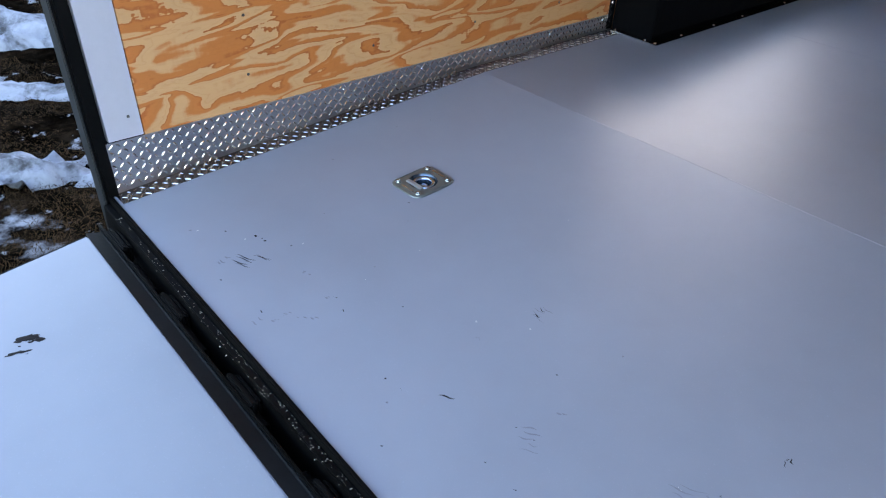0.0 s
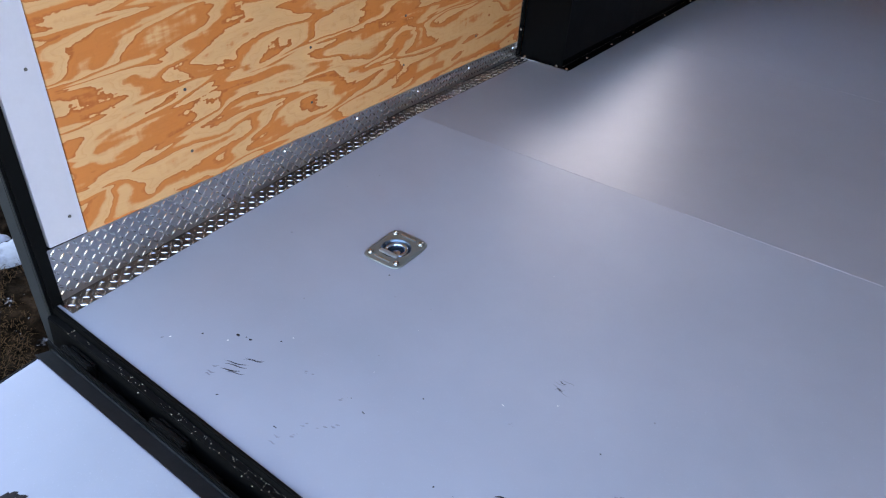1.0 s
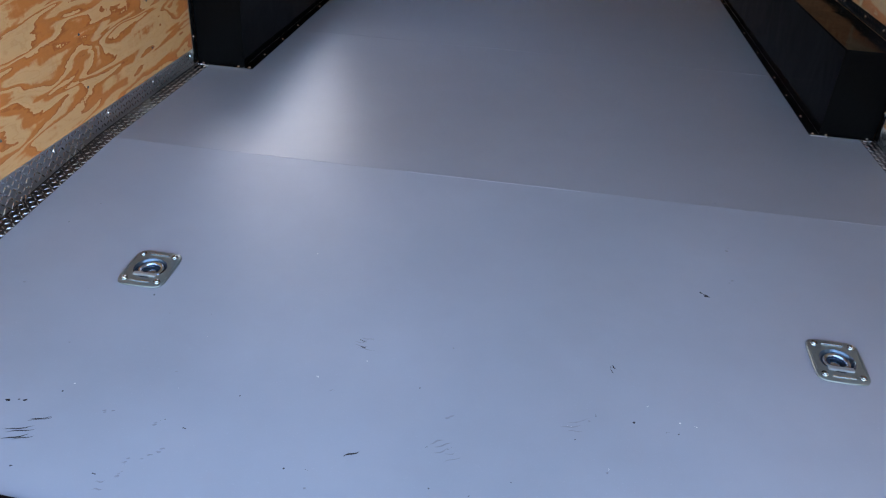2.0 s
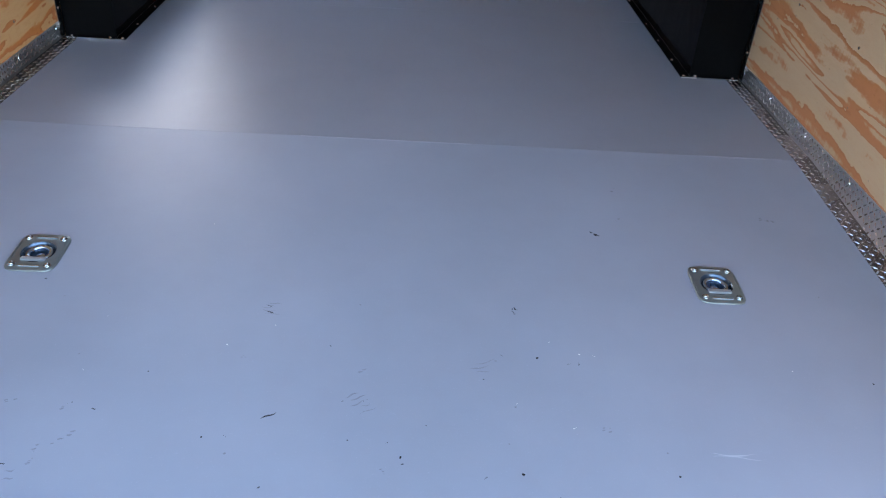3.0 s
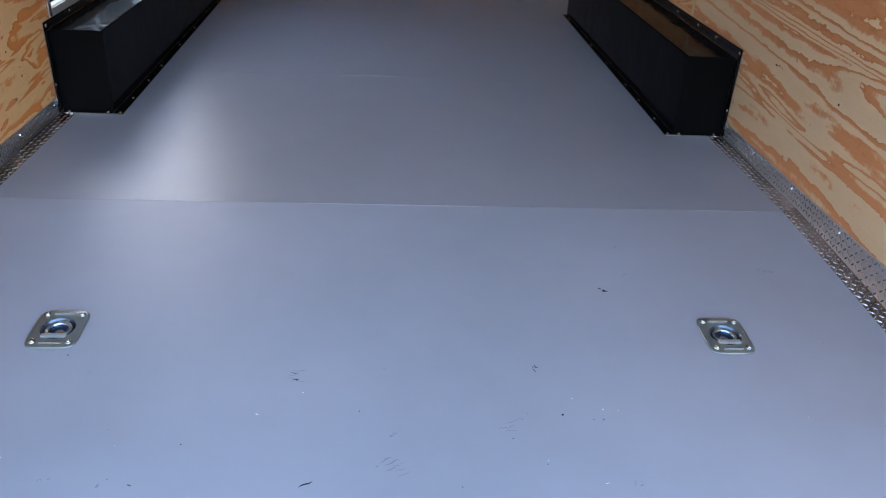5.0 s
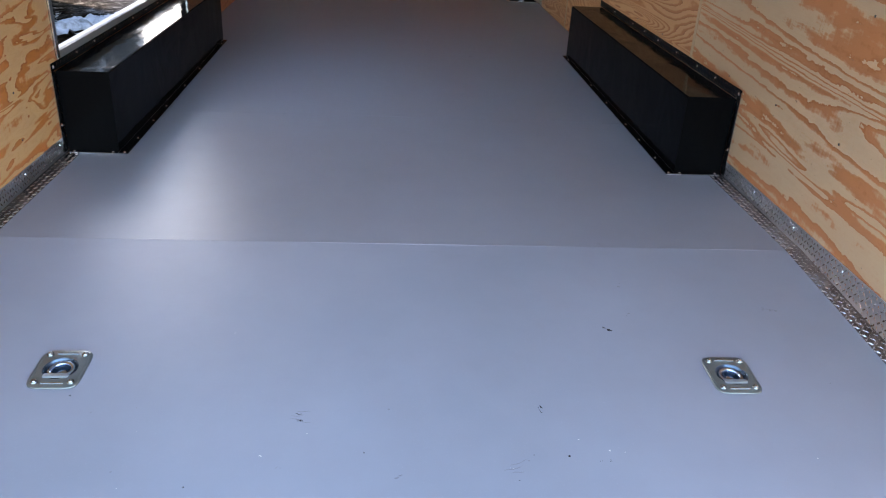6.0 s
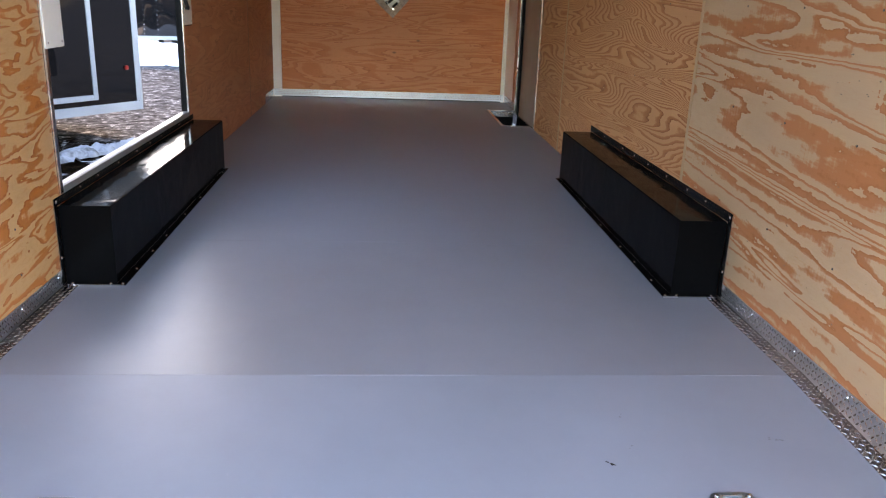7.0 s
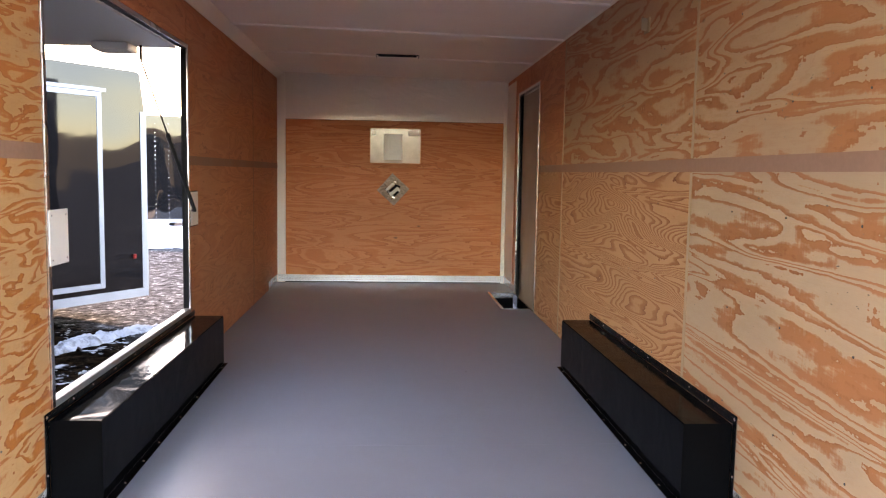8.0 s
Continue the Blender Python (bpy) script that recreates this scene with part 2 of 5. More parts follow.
PALE, MID, DARK = (0.66, 0.352, 0.16), (0.58, 0.17, 0.04), (0.46, 0.115, 0.025)
M_PLY = plywood("plywood_bold", 6.0, PALE, MID, DARK, (2.8, 14.0), wobble=0.5, fill=0.42, tilt=3, jag=1.0, lines=0.3, soft=0.6)
M_PLY_WIDE = plywood("plywood_wide", 10.0, (0.535, 0.358, 0.222), (0.494, 0.176, 0.0666), (0.433, 0.142, 0.0495), (0.62, 7.0), wobble=0.45, fill=0.40, tilt=-3, jag=1.2, lines=0.15, flecks=1.0, soft=0.7)
M_PLY_UPPER = plywood("plywood_upper", 10.0, (0.575, 0.350, 0.200), (0.515, 0.185, 0.0702), (0.443, 0.138, 0.045), (0.8, 5.5), wobble=0.6, fill=0.44, tilt=0, jag=1.1, lines=0.35, flecks=0.9, soft=0.8)
M_PLY_FINE = plywood("plywood_fine", 40.0, (0.640, 0.318, 0.158), (0.464, 0.162, 0.054), (0.299, 0.0836, 0.0243), (0.5, 4.6), wobble=0.45, fill=0.44, jag=0.8, lines=0.05)
M_PLY_RED = plywood("plywood_red", 9.0, (0.84, 0.310, 0.128), (0.762, 0.232, 0.080), (0.618, 0.156, 0.050), (0.8, 7), wobble=0.9, jag=1.1, lines=0.4, soft=0.8)
M_PLY_BROWN = plywood("plywood_brown", 11.0, (0.70, 0.282, 0.132), (0.636, 0.226, 0.098), (0.446, 0.136, 0.051), (0.8, 6), wobble=0.7, jag=1.3, lines=0.5)
M_STRIP = plain("seam_strip", (0.37, 0.19, 0.125), 0.7, vary=0.12, gloss=0.25)
M_BATTEN = plain("seam_batten", (0.45, 0.28, 0.16), 0.5, vary=0.1)
M_FLOOR = floor_coating("floor_coating")
M_RAMP = floor_coating("ramp_coating", (0.86, 0.86, 0.86))
# level floor in the same paint, its dimmer warmer light put into the colour
M_FLOOR_FLAT = floor_coating("dimmed_floor_coating", (0.93, 0.905, 0.88))
M_GAP = plain("floor_caulk", (0.315, 0.32, 0.365), 0.55)
M_WHITE = plain("white_panel", (0.91, 0.83, 0.74), 0.35, vary=0.04)
M_PANEL = buckled_panel("gloss_white_panel")
M_CEIL = plain("ceiling_panel", (0.93, 0.85, 0.775), 0.42, vary=0.04, bumps=0.03)
M_BATTEN_WHITE = plain("white_batten", (0.96, 0.91, 0.86), 0.35, vary=0.03)
M_BOX_SKIN = dented_black("box_black_steel")
M_BLACK = plain("black_steel", (0.003, 0.003, 0.0033), 0.075, vary=0.2, bumps=0.05, gloss=0.02)
M_FRAME = plain("black_frame_paint", (0.003, 0.003, 0.003), 0.45, vary=0.5, bumps=0.3, gloss=0.06)
M_RAMP_EDGE = plain("scuffed_black_rail", (0.011, 0.012, 0.0125), 0.5, vary=0.4, bumps=0.3, gloss=0.1)
# outer post face: skylight put into a lighter grey than the post's black
M_POST = plain("skylit_black_post_paint", (0.022, 0.024, 0.025), 0.4, vary=0.3, bumps=0.2, gloss=0.3)
M_ALU = plain("bare_aluminium", (0.66, 0.66, 0.67), 0.24, 1.0, grain=140, vary=0.08)
# lenses paler than the field material: their sky glints are in the colour
M_TREAD = plain("bright_tread_plate", (0.74, 0.73, 0.72), 0.2, 1.0, grain=90, vary=0.06)
# floor leg: the plywood's dark reflection is put into the metal's colour
M_TREAD_FOOT = plain("wood_tinted_tread_plate", (0.22, 0.18, 0.16), 0.26, 1.0, grain=90, vary=0.15)
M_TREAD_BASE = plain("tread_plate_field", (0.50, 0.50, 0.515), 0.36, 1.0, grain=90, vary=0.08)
M_TREAD_DULL = plain("dull_tread_plate", (0.62, 0.56, 0.54), 0.2, 1.0, grain=90, vary=0.06)
M_BLACK_TREAD = plain("black_tread_plate", (0.03, 0.03, 0.032), 0.2, vary=0.2, bumps=0.02, gloss=1.0)
M_SILL = plain("pale_hatch_trim", (0.24, 0.235, 0.225), 0.35, 0.3, vary=0.08)
M_ZINC = plain("zinc_plate", (0.17, 0.195, 0.19), 0.3, 0.6, vary=0.14)
# pan of the plate's zinc, the recess shade put into a darker blue
M_PAN = plain("shaded_pan", (0.06, 0.10, 0.14), 0.25, 0.7, vary=0.2)
M_CLIP = plain("zinc_clip", (0.36, 0.40, 0.42), 0.45, 0.7, vary=0.1)
M_BOLT = plain("zinc_bolt", (0.42, 0.45, 0.45), 0.22, 1.0, vary=0.1)
M_ZINC_BLUE = plain("zinc_blue", (0.42, 0.55, 0.68), 0.2, 1.0, vary=0.15)
M_RAIL = plain("bright_rail", (0.36, 0.39, 0.44), 0.35, 0.35, vary=0.06)
M_SCREW = plain("screw_steel", (0.75, 0.74, 0.72), 0.22, 1.0)
M_SCREW_DARK = plain("screw_dark", (0.13, 0.115, 0.10), 0.35, 0.8)
M_RUBBER = plain("rubber_seal", (0.006, 0.006, 0.0065), 0.6, gloss=0.1)
M_GREASE = plain("dark_scuff", (0.014, 0.012, 0.012), 0.7, vary=0.3, gloss=0.1)
M_PALE_RUB = plain("pale_scuff", (0.36, 0.37, 0.415), 0.5, vary=0.1)
M_RUB = plain("rubbed_scuff", (0.165, 0.168, 0.195), 0.55, vary=0.35)
M_FAINT = plain("faint_scuff", (0.19, 0.19, 0.22), 0.6, vary=0.3)
M_CHIP = plain("pale_chip", (0.75, 0.72, 0.66), 0.6)
M_GRIT = plain("pale_grit", (0.30, 0.28, 0.24), 0.7)
M_JAMB = plain("white_jamb_paint", (0.45, 0.43, 0.465), 0.4, vary=0.05)
M_BRACKET = plain("clear_plastic", (0.50, 0.36, 0.25), 0.15, vary=0.1)
M_CLEAR = plain("clear_film", (0.52, 0.38, 0.29), 0.14, grain=14, vary=0.3, bumps=0.6, coat=0.6)
M_PAPER = plain("paper_print", (0.92, 0.84, 0.76), 0.3)
M_SKIN = trailer_skin("black_gloss_skin")
M_SNOW = old_snow("old_snow")
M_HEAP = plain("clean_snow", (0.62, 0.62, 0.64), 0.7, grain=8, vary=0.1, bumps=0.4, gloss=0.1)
M_GROUND = ground_material("frozen_mud")
M_STRAW = plain("dead_straw", (0.052, 0.028, 0.013), 0.9, vary=0.7, grain=5, gloss=0.05)
M_RED = plain("red_marker", (0.35, 0.02, 0.015), 0.3)
M_RIDGE = plain("far_ridge", (0.10, 0.085, 0.06), 0.9, grain=0.6, vary=0.3)
M_LEAF = plain("entry_door_lining", (0.34, 0.255, 0.19), 0.45, vary=0.06)
M_DOOR = plain("door_lining", (0.62, 0.60, 0.56), 0.4, vary=0.05)


# ---------------------------------------------------------------- mesh helpers
def add_box(bm, x0, x1, y0, y1, z0, z1, bevel=0.0):
    vs = [bm.verts.new((x, y, z)) for z in (z0, z1) for y in (y0, y1) for x in (x0, x1)]
    for f in ((0, 2, 3, 1), (4, 5, 7, 6), (0, 1, 5, 4), (2, 6, 7, 3), (0, 4, 6, 2), (1, 3, 7, 5)):
        bm.faces.new([vs[i] for i in f])
    if bevel:
        edges = {e for v in vs for e in v.link_edges}
        bmesh.ops.bevel(bm, geom=list(edges), offset=bevel, segments=2, affect="EDGES")
    return bm


def box(x0, x1, y0, y1, z0, z1, bevel=0.0):
    return add_box(bmesh.new(), x0, x1, y0, y1, z0, z1, bevel)


def add_cyl(bm, m, r0, r1, h, n=16):
    """A capped cylinder or cone along the pose's z, from 0 to h."""
    a = [bm.verts.new(m @ Vector((r0 * math.cos(i * math.tau / n), r0 * math.sin(i * math.tau / n), 0))) for i in range(n)]
    b = [bm.verts.new(m @ Vector((r1 * math.cos(i * math.tau / n), r1 * math.sin(i * math.tau / n), h))) for i in range(n)]
    for i in range(n):
        bm.faces.new((a[i], a[(i + 1) % n], b[(i + 1) % n], b[i]))
    bm.faces.new(a[::-1])
    bm.faces.new(b)
    return bm


def rod(p, q, r, r1=None, n=12):
    p, q = Vector(p), Vector(q)
    m = Matrix.Translation(p) @ (q - p).to_track_quat("Z", "Y").to_matrix().to_4x4()
    return add_cyl(bmesh.new(), m, r, r if r1 is None else r1, (q - p).length, n)


def mesh_of(name, bm, mat, smooth=False):
    bmesh.ops.recalc_face_normals(bm, faces=bm.faces[:])
    me = bpy.data.meshes.new(name)
    bm.to_mesh(me)
    bm.free()
    me.materials.append(mat)
    if smooth:
        for p in me.polygons:
            p.use_smooth = True
    return me


def part(name, bm, mat, parent=None, label="", smooth=False):
    ob = new(name, mesh_of(name, bm, mat, smooth))
    if parent is not None:
        ob.parent = parent
        ob.matrix_parent_inverse = parent.matrix_world.inverted()
    if label:
        ob["label"] = label
    return ob


def thing(name, label, category, at=(0, 0, 0), turn=0.0, group="", kind=""):
    ob = new(name)
    ob.matrix_world = pose(*at, 0, 0, turn)
    ob.empty_display_size = 0.1
    return tagged(ob, label, category, group, kind)


def local(ob, name, bm, mat, label="", smooth=False):
    """A part whose mesh is written in its thing's own coordinates."""
    p = new(name, mesh_of(name, bm, mat, smooth))
    p.parent = ob
    if label:
        p["label"] = label
    return p


# ---------------------------------------------------------------- the plan
W = 1.24                     # half of the inner width
Y_REAR, Y_KINK, Y_FRONT = 0.470, 1.695, 8.19
TAIL_DROP = 0.0758
SKEW = 0.048                 # the rear edge runs slightly out of square
GROUND = -0.62
LB0, LB1 = 2.43, 4.50        # wheel box, escape door side
RB0, RB1 = 2.36, 4.41        # wheel box, other side
BOX_H, BOX_IN, FL_IN = 0.303, 1.052, 1.018
DO0, DO1, DZ0, DZ1 = 2.49, 4.42, 0.36, 1.91   # escape door opening
SD0, SD1, SDZ = 6.33, 7.42, 2.0               # side entry door opening
PW = 0.018                   # plywood thickness


def ceil_z(x):
    return 2.225 - 0.026 * x / W


def tail_z(y):
    return 0.0 if y >= Y_KINK else -TAIL_DROP * (Y_KINK - y) / (Y_KINK - Y_REAR)


def rear_y(x):
    return Y_REAR - SKEW * (x + W)


LEAN = TAIL_DROP / (Y_KINK - Y_REAR)   # the rear frame stands square to the sloping tail


def leant(bm, near, z0, way=-1.0, reach=0.02, axis=1):
    """Leans the end of a mesh that lies at near along an axis backwards with height, from the level z0."""
    for v in bm.verts:
        if abs(v.co[axis] - near) < reach:
            v.co[axis] += way * LEAN * (v.co.z - z0)
    return bm


SKEWED = Matrix.Translation((-W, Y_REAR, 0)) @ pose(0, 0, 0, 0, 0, -math.degrees(math.atan(SKEW))) @ Matrix.Translation((W, -Y_REAR, 0))


# ---------------------------------------------------------------- ground and distance
def make_ground():
    near = [i * 0.35 for i in range(-40, 75)]
    xs = sorted({-2500, -1200, -600, -300, -150, -80, -45, -28, -20} | {v - 4 for v in near} | {28, 45, 80, 150, 300, 600, 1200, 2500})
    ys = sorted({-2500, -1200, -600, -300, -150, -80, -45, -28, -20} | {v for v in near} | {34, 45, 80, 150, 300, 600, 1200, 2500})
    bm = bmesh.new()
    rows = []
    for y in ys:
        row = []
        for x in xs:
            n = noise.noise(Vector((x * 0.5, y * 0.5, 0))) * 0.035 + noise.noise(Vector((x * 1.9, y * 1.9, 3))) * 0.022
            inside = -1.6 < x < 1.6 and -2.2 < y < 8.6
            rise = 0.13 * max(0.0, min(1.0, (-0.4 - y) / 1.7)) if y > -12 else 0.13
            row.append(bm.verts.new((x, y, GROUND + rise + (-0.03 if inside else n))))
        rows.append(row)
    for r0, r1 in zip(rows, rows[1:]):
        for i in range(len(xs) - 1):
            bm.faces.new((r0[i], r0[i + 1], r1[i + 1], r1[i]))
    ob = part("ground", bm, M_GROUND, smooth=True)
    ob.data.flip_normals()
    tagged(ob, "frozen brown mud and dead grass with thin old snow", "ground", kind="structure")


def make_ridge():
    bm = bmesh.new()
    n = 180
    ring = []
    for i in range(n):
        a = i * math.tau / n
        r = 900
        h = 45 + 30 * noise.noise(Vector((3 * math.cos(a), 3 * math.sin(a), 1))) + 8 * noise.noise(Vector((22 * math.cos(a), 22 * math.sin(a), 5)))
        ring.append((bm.verts.new((r * math.cos(a), r * math.sin(a), -8)), bm.verts.new((1.1 * r * math.cos(a), 1.1 * r * math.sin(a), h))))
    for i in range(n):
        a, b = ring[i], ring[(i + 1) % n]
        bm.faces.new((a[0], b[0], b[1], a[1]))
    ob = part("backdrop", bm, M_RIDGE)
    tagged(ob, "distant dark wooded ridge along the horizon", "ridge", kind="structure")


def snow_patch(x, y, lx, ly, h, turn, seed, label, mat=M_SNOW, ragged=1.0):
    bm = bmesh.new()
    nx, ny = 44, 24
    grid = []
    for j in range(ny + 1):
        row = []
        for i in range(nx + 1):
            u, v = 2 * i / nx - 1, 2 * j / ny - 1
            edge = 1 - (u * u + v * v) ** 0.5 * (1 + 0.5 * noise.noise(Vector((u * 1.6 + seed, v * 1.6, seed))) + ragged * 0.75 * noise.noise(Vector((u * 6.5, v * 2.6 + seed, seed))) + ragged * 0.4 * noise.noise(Vector((u * 15, v * 6 + seed, seed))))
            z = h * max(-0.6, edge) ** 1 if edge > 0 else h * edge * 1.2
            z += 0.25 * h * noise.noise(Vector((u * 4, v * 4, seed * 2.0)))
            row.append(bm.verts.new((u * lx, v * ly, z)))
        grid.append(row)
    for r0, r1 in zip(grid, grid[1:]):
        for i in range(nx):
            bm.faces.new((r0[i], r0[i + 1], r1[i + 1], r1[i]))
    ob = part("snow_patch", bm, mat, smooth=True)
    ob.matrix_world = pose(x, y, GROUND, 0, 0, turn)
    tagged(ob, label, "snow", "snow patches on the yard", "stuff")


make_ground()
make_ridge()


def dead_grass():
    rnd = random.Random(3)
    bm = bmesh.new()
    for i in range(70000):
        x, y = -1.3 - 4.2 * rnd.random() ** 1.5, rnd.gauss(0.65, 0.85)
        if noise.noise(Vector((x * 2.3, y * 2.3, 7))) + 0.6 * noise.noise(Vector((x * 7, y * 7, 2))) < 0.02 + 0.25 * max(0.0, abs(y - 0.65) - 1.0):
            continue
        a, l, w = rnd.uniform(0, math.tau), rnd.uniform(0.010, 0.034), rnd.uniform(0.0005, 0.0014)
        d, q = Vector((math.cos(a), math.sin(a), 0)), Vector((-math.sin(a), math.cos(a), 0))
        c = Vector((x, y, GROUND + noise.noise(Vector((x * 0.5, y * 0.5, 0))) * 0.035 + 0.004))
        h = rnd.uniform(0.15, 0.6)
        v0, v1 = bm.verts.new(c - q * w), bm.verts.new(c + q * w)
        v2, v3 = bm.verts.new(c + d * l * 0.5 + q * w + Vector((0, 0, l * h))), bm.verts.new(c + d * l * 0.5 - q * w + Vector((0, 0, l * h)))
        tip = bm.verts.new(c + d * l + Vector((0, 0, l * h * 0.9)))
        bm.faces.new((v0, v1, v2, v3))
        bm.faces.new((v3, v2, tip))
    tagged(part("dead_grass", bm, M_STRAW), "matted straw-brown dead grass beside the trailer", "grass", kind="stuff")


dead_grass()
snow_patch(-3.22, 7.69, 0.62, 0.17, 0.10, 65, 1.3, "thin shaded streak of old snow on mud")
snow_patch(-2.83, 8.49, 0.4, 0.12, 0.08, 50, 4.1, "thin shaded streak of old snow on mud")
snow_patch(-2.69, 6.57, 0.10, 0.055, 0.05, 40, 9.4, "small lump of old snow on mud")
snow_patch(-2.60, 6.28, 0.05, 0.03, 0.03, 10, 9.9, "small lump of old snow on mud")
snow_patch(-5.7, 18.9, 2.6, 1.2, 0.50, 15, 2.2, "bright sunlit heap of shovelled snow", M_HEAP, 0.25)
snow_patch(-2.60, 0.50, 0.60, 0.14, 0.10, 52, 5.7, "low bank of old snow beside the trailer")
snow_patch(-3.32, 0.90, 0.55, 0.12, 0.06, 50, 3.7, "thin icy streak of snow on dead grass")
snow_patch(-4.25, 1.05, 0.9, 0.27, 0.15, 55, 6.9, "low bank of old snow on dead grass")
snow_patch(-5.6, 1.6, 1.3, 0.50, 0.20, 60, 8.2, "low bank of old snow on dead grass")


# ---------------------------------------------------------------- floor
def slab(name, xs, ys, holes, z_of, depth, mat, parent=None):
    """A slab with square cut-outs; cells whose middle lies in a hole are left open, with their sides walled."""
    bm = bmesh.new()
    top = {}
    low = {}
    for x in xs:
        for y in ys:
            yy = rear_y(x) if y == Y_REAR else y
            top[x, y] = bm.verts.new((x, yy, z_of(yy)))
            low[x, y] = bm.verts.new((x, yy, z_of(yy) - depth))

    def solid(i, j):
        if not (0 <= i < len(xs) - 1 and 0 <= j < len(ys) - 1):
            return False
        cx, cy = (xs[i] + xs[i + 1]) / 2, (ys[j] + ys[j + 1]) / 2
        return not any(a < cx < b and c < cy < d for a, b, c, d in holes)

    for i in range(len(xs) - 1):
        for j in range(len(ys) - 1):
            if not solid(i, j):
                continue
            k = [(xs[i], ys[j]), (xs[i + 1], ys[j]), (xs[i + 1], ys[j + 1]), (xs[i], ys[j + 1])]
            bm.faces.new([top[q] for q in k])
            bm.faces.new([low[q] for q in k[::-1]])
            for e, (di, dj) in enumerate(((0, -1), (1, 0), (0, 1), (-1, 0))):
                if not solid(i + di, j + dj):
                    a, b = k[e], k[(e + 1) % 4]
                    bm.faces.new((top[a], low[a], low[b], top[b]))
    return part(name, bm, mat, parent)


RINGS = ((-0.785, 1.09), (0.771, 1.08))
PX, PY = 0.056, 0.068        # half sizes of a tie-down plate
hole = [(x - 0.038, x + 0.038, y - 0.038, y + 0.038) for x, y in RINGS]
floor_tail = slab("floor_tail", [-W, hole[0][0], hole[0][1], hole[1][0], hole[1][1], W],
                  sorted({Y_REAR, Y_KINK - 0.0003} | {v for h4 in hole for v in h4[2:]}), hole, tail_z, 0.05, M_FLOOR)
tagged(floor_tail, "sloping grey-painted plywood tail floor with scuffs", "floor", kind="structure")
WELL = (1.0, W, 6.53, 7.5)
floor = slab("floor", [-W, WELL[0], W], [Y_KINK + 0.0003, 3.005, WELL[2], WELL[3], Y_FRONT], [WELL], lambda y: 0.0, 0.05, M_FLOOR_FLAT)
tagged(floor, "satin grey-painted plywood trailer floor", "floor", kind="structure")
for x0, x1, y, w, label in ((-0.79, -0.57, Y_KINK, 0.0008, ""), (-0.28, -0.115, Y_KINK, 0.0014, "pale worn paint along the joint"), (-0.11, 0.22, Y_KINK, 0.0012, "pale worn paint along the joint"),
                            (0.91, 1.10, Y_KINK, 0.001, "pale worn paint along the joint"), (-0.17, 0.0, 3.012, 0.0012, ""), (0.915, 1.01, 3.01, 0.0012, ""), (1.03, 1.05, 4.55, 0.004, "pale splinter at the joint")):
    part("seam", box(x0, x1, y - w, y + w, -0.01, 0.0006), M_GAP, floor, label)
part("seam", box(-1.01, 1.01, 3.0042, 3.005, -0.01, 0.0003), M_FLOOR_FLAT, floor)


# ---------------------------------------------------------------- walls, ceiling, front
def sheet(parent, side, a0, a1, z0, z1, mat):
    """One plywood sheet on a wall, its own u along the wall and z up. side: left, right or front."""
    n = bmesh.new()
    add_box(n, 0, a1 - a0, 0, PW, 0, z1 - z0, 0.0012)
    if a0 == Y_WOOD:
        if side == "left":
            leant(n, 0.0, 0.066 - z0, -1.0, axis=0)
        else:
            leant(n, a1 - a0, 0.066 - z0, 1.0, axis=0)
    ob = new("plywood_sheet", mesh_of("plywood_sheet", n, mat))
    if side == "left":
        m = pose(-W, a0, z0, 0, 0, 90)
    elif side == "right":
        m = pose(W, a1, z0, 0, 0, -90)
    else:
        m = pose(a0, Y_FRONT, z0)
    ob.matrix_world = m
    ob.parent = parent
    return ob


def strip(parent, side, a0, a1, z0, z1, mat, thick=0.003, name="seam_strip"):
    if side == "left":
        bm = leant(box(-W + 0.0002, -W + thick, a0, a1, z0, z1, 0.001), Y_WOOD, 0.066)
    elif side == "right":
        bm = leant(box(W - thick, W - 0.0002, a0, a1, z0, z1, 0.001), Y_WOOD, 0.066)
    else:
        bm = box(a0, a1, Y_FRONT - thick, Y_FRONT - 0.0002, z0, z1, 0.001)
    return part(name, bm, mat, parent)


def wall_core(name, x0, x1, y0, y1, opening, label):
    a, b, c, d = opening
    bm = bmesh.new()
    for q in ((y0, a, -0.13, 2.36), (b, y1, -0.13, 2.36), (a, b, -0.13, c), (a, b, d, 2.36)):
        add_box(bm, x0, x1, q[0], q[1], q[2], q[3])
    leant(bm, y0, -0.13)
    ob = part(name, bm, M_SKIN)
    return tagged(ob, label, "wall", kind="structure")


wall_left = wall_core("wall_left", -W - 0.026, -W - PW - 0.002, Y_REAR + 0.03, Y_FRONT + 0.1, (DO0, DO1, DZ0, DZ1),
                      "bare plywood trailer side wall with an open escape hatch")
wall_right = wall_core("wall_right", W + PW + 0.002, W + 0.10, Y_REAR + 0.03, Y_FRONT + 0.1, (SD0, SD1, -0.02, SDZ),
                       "bare plywood trailer side wall in large sheets")
wall_front = part("wall_front", box(-W - 0.02, W + 0.02, Y_FRONT + PW + 0.002, Y_FRONT + 0.1, -0.13, 2.36), M_SKIN)
tagged(wall_front, "front wall with a reddish plywood panel and white upper part", "wall", kind="structure")

J = 1.255                    # horizontal joint
TOP_L, TOP_R = 2.20, 2.196
Y_WOOD = 0.576
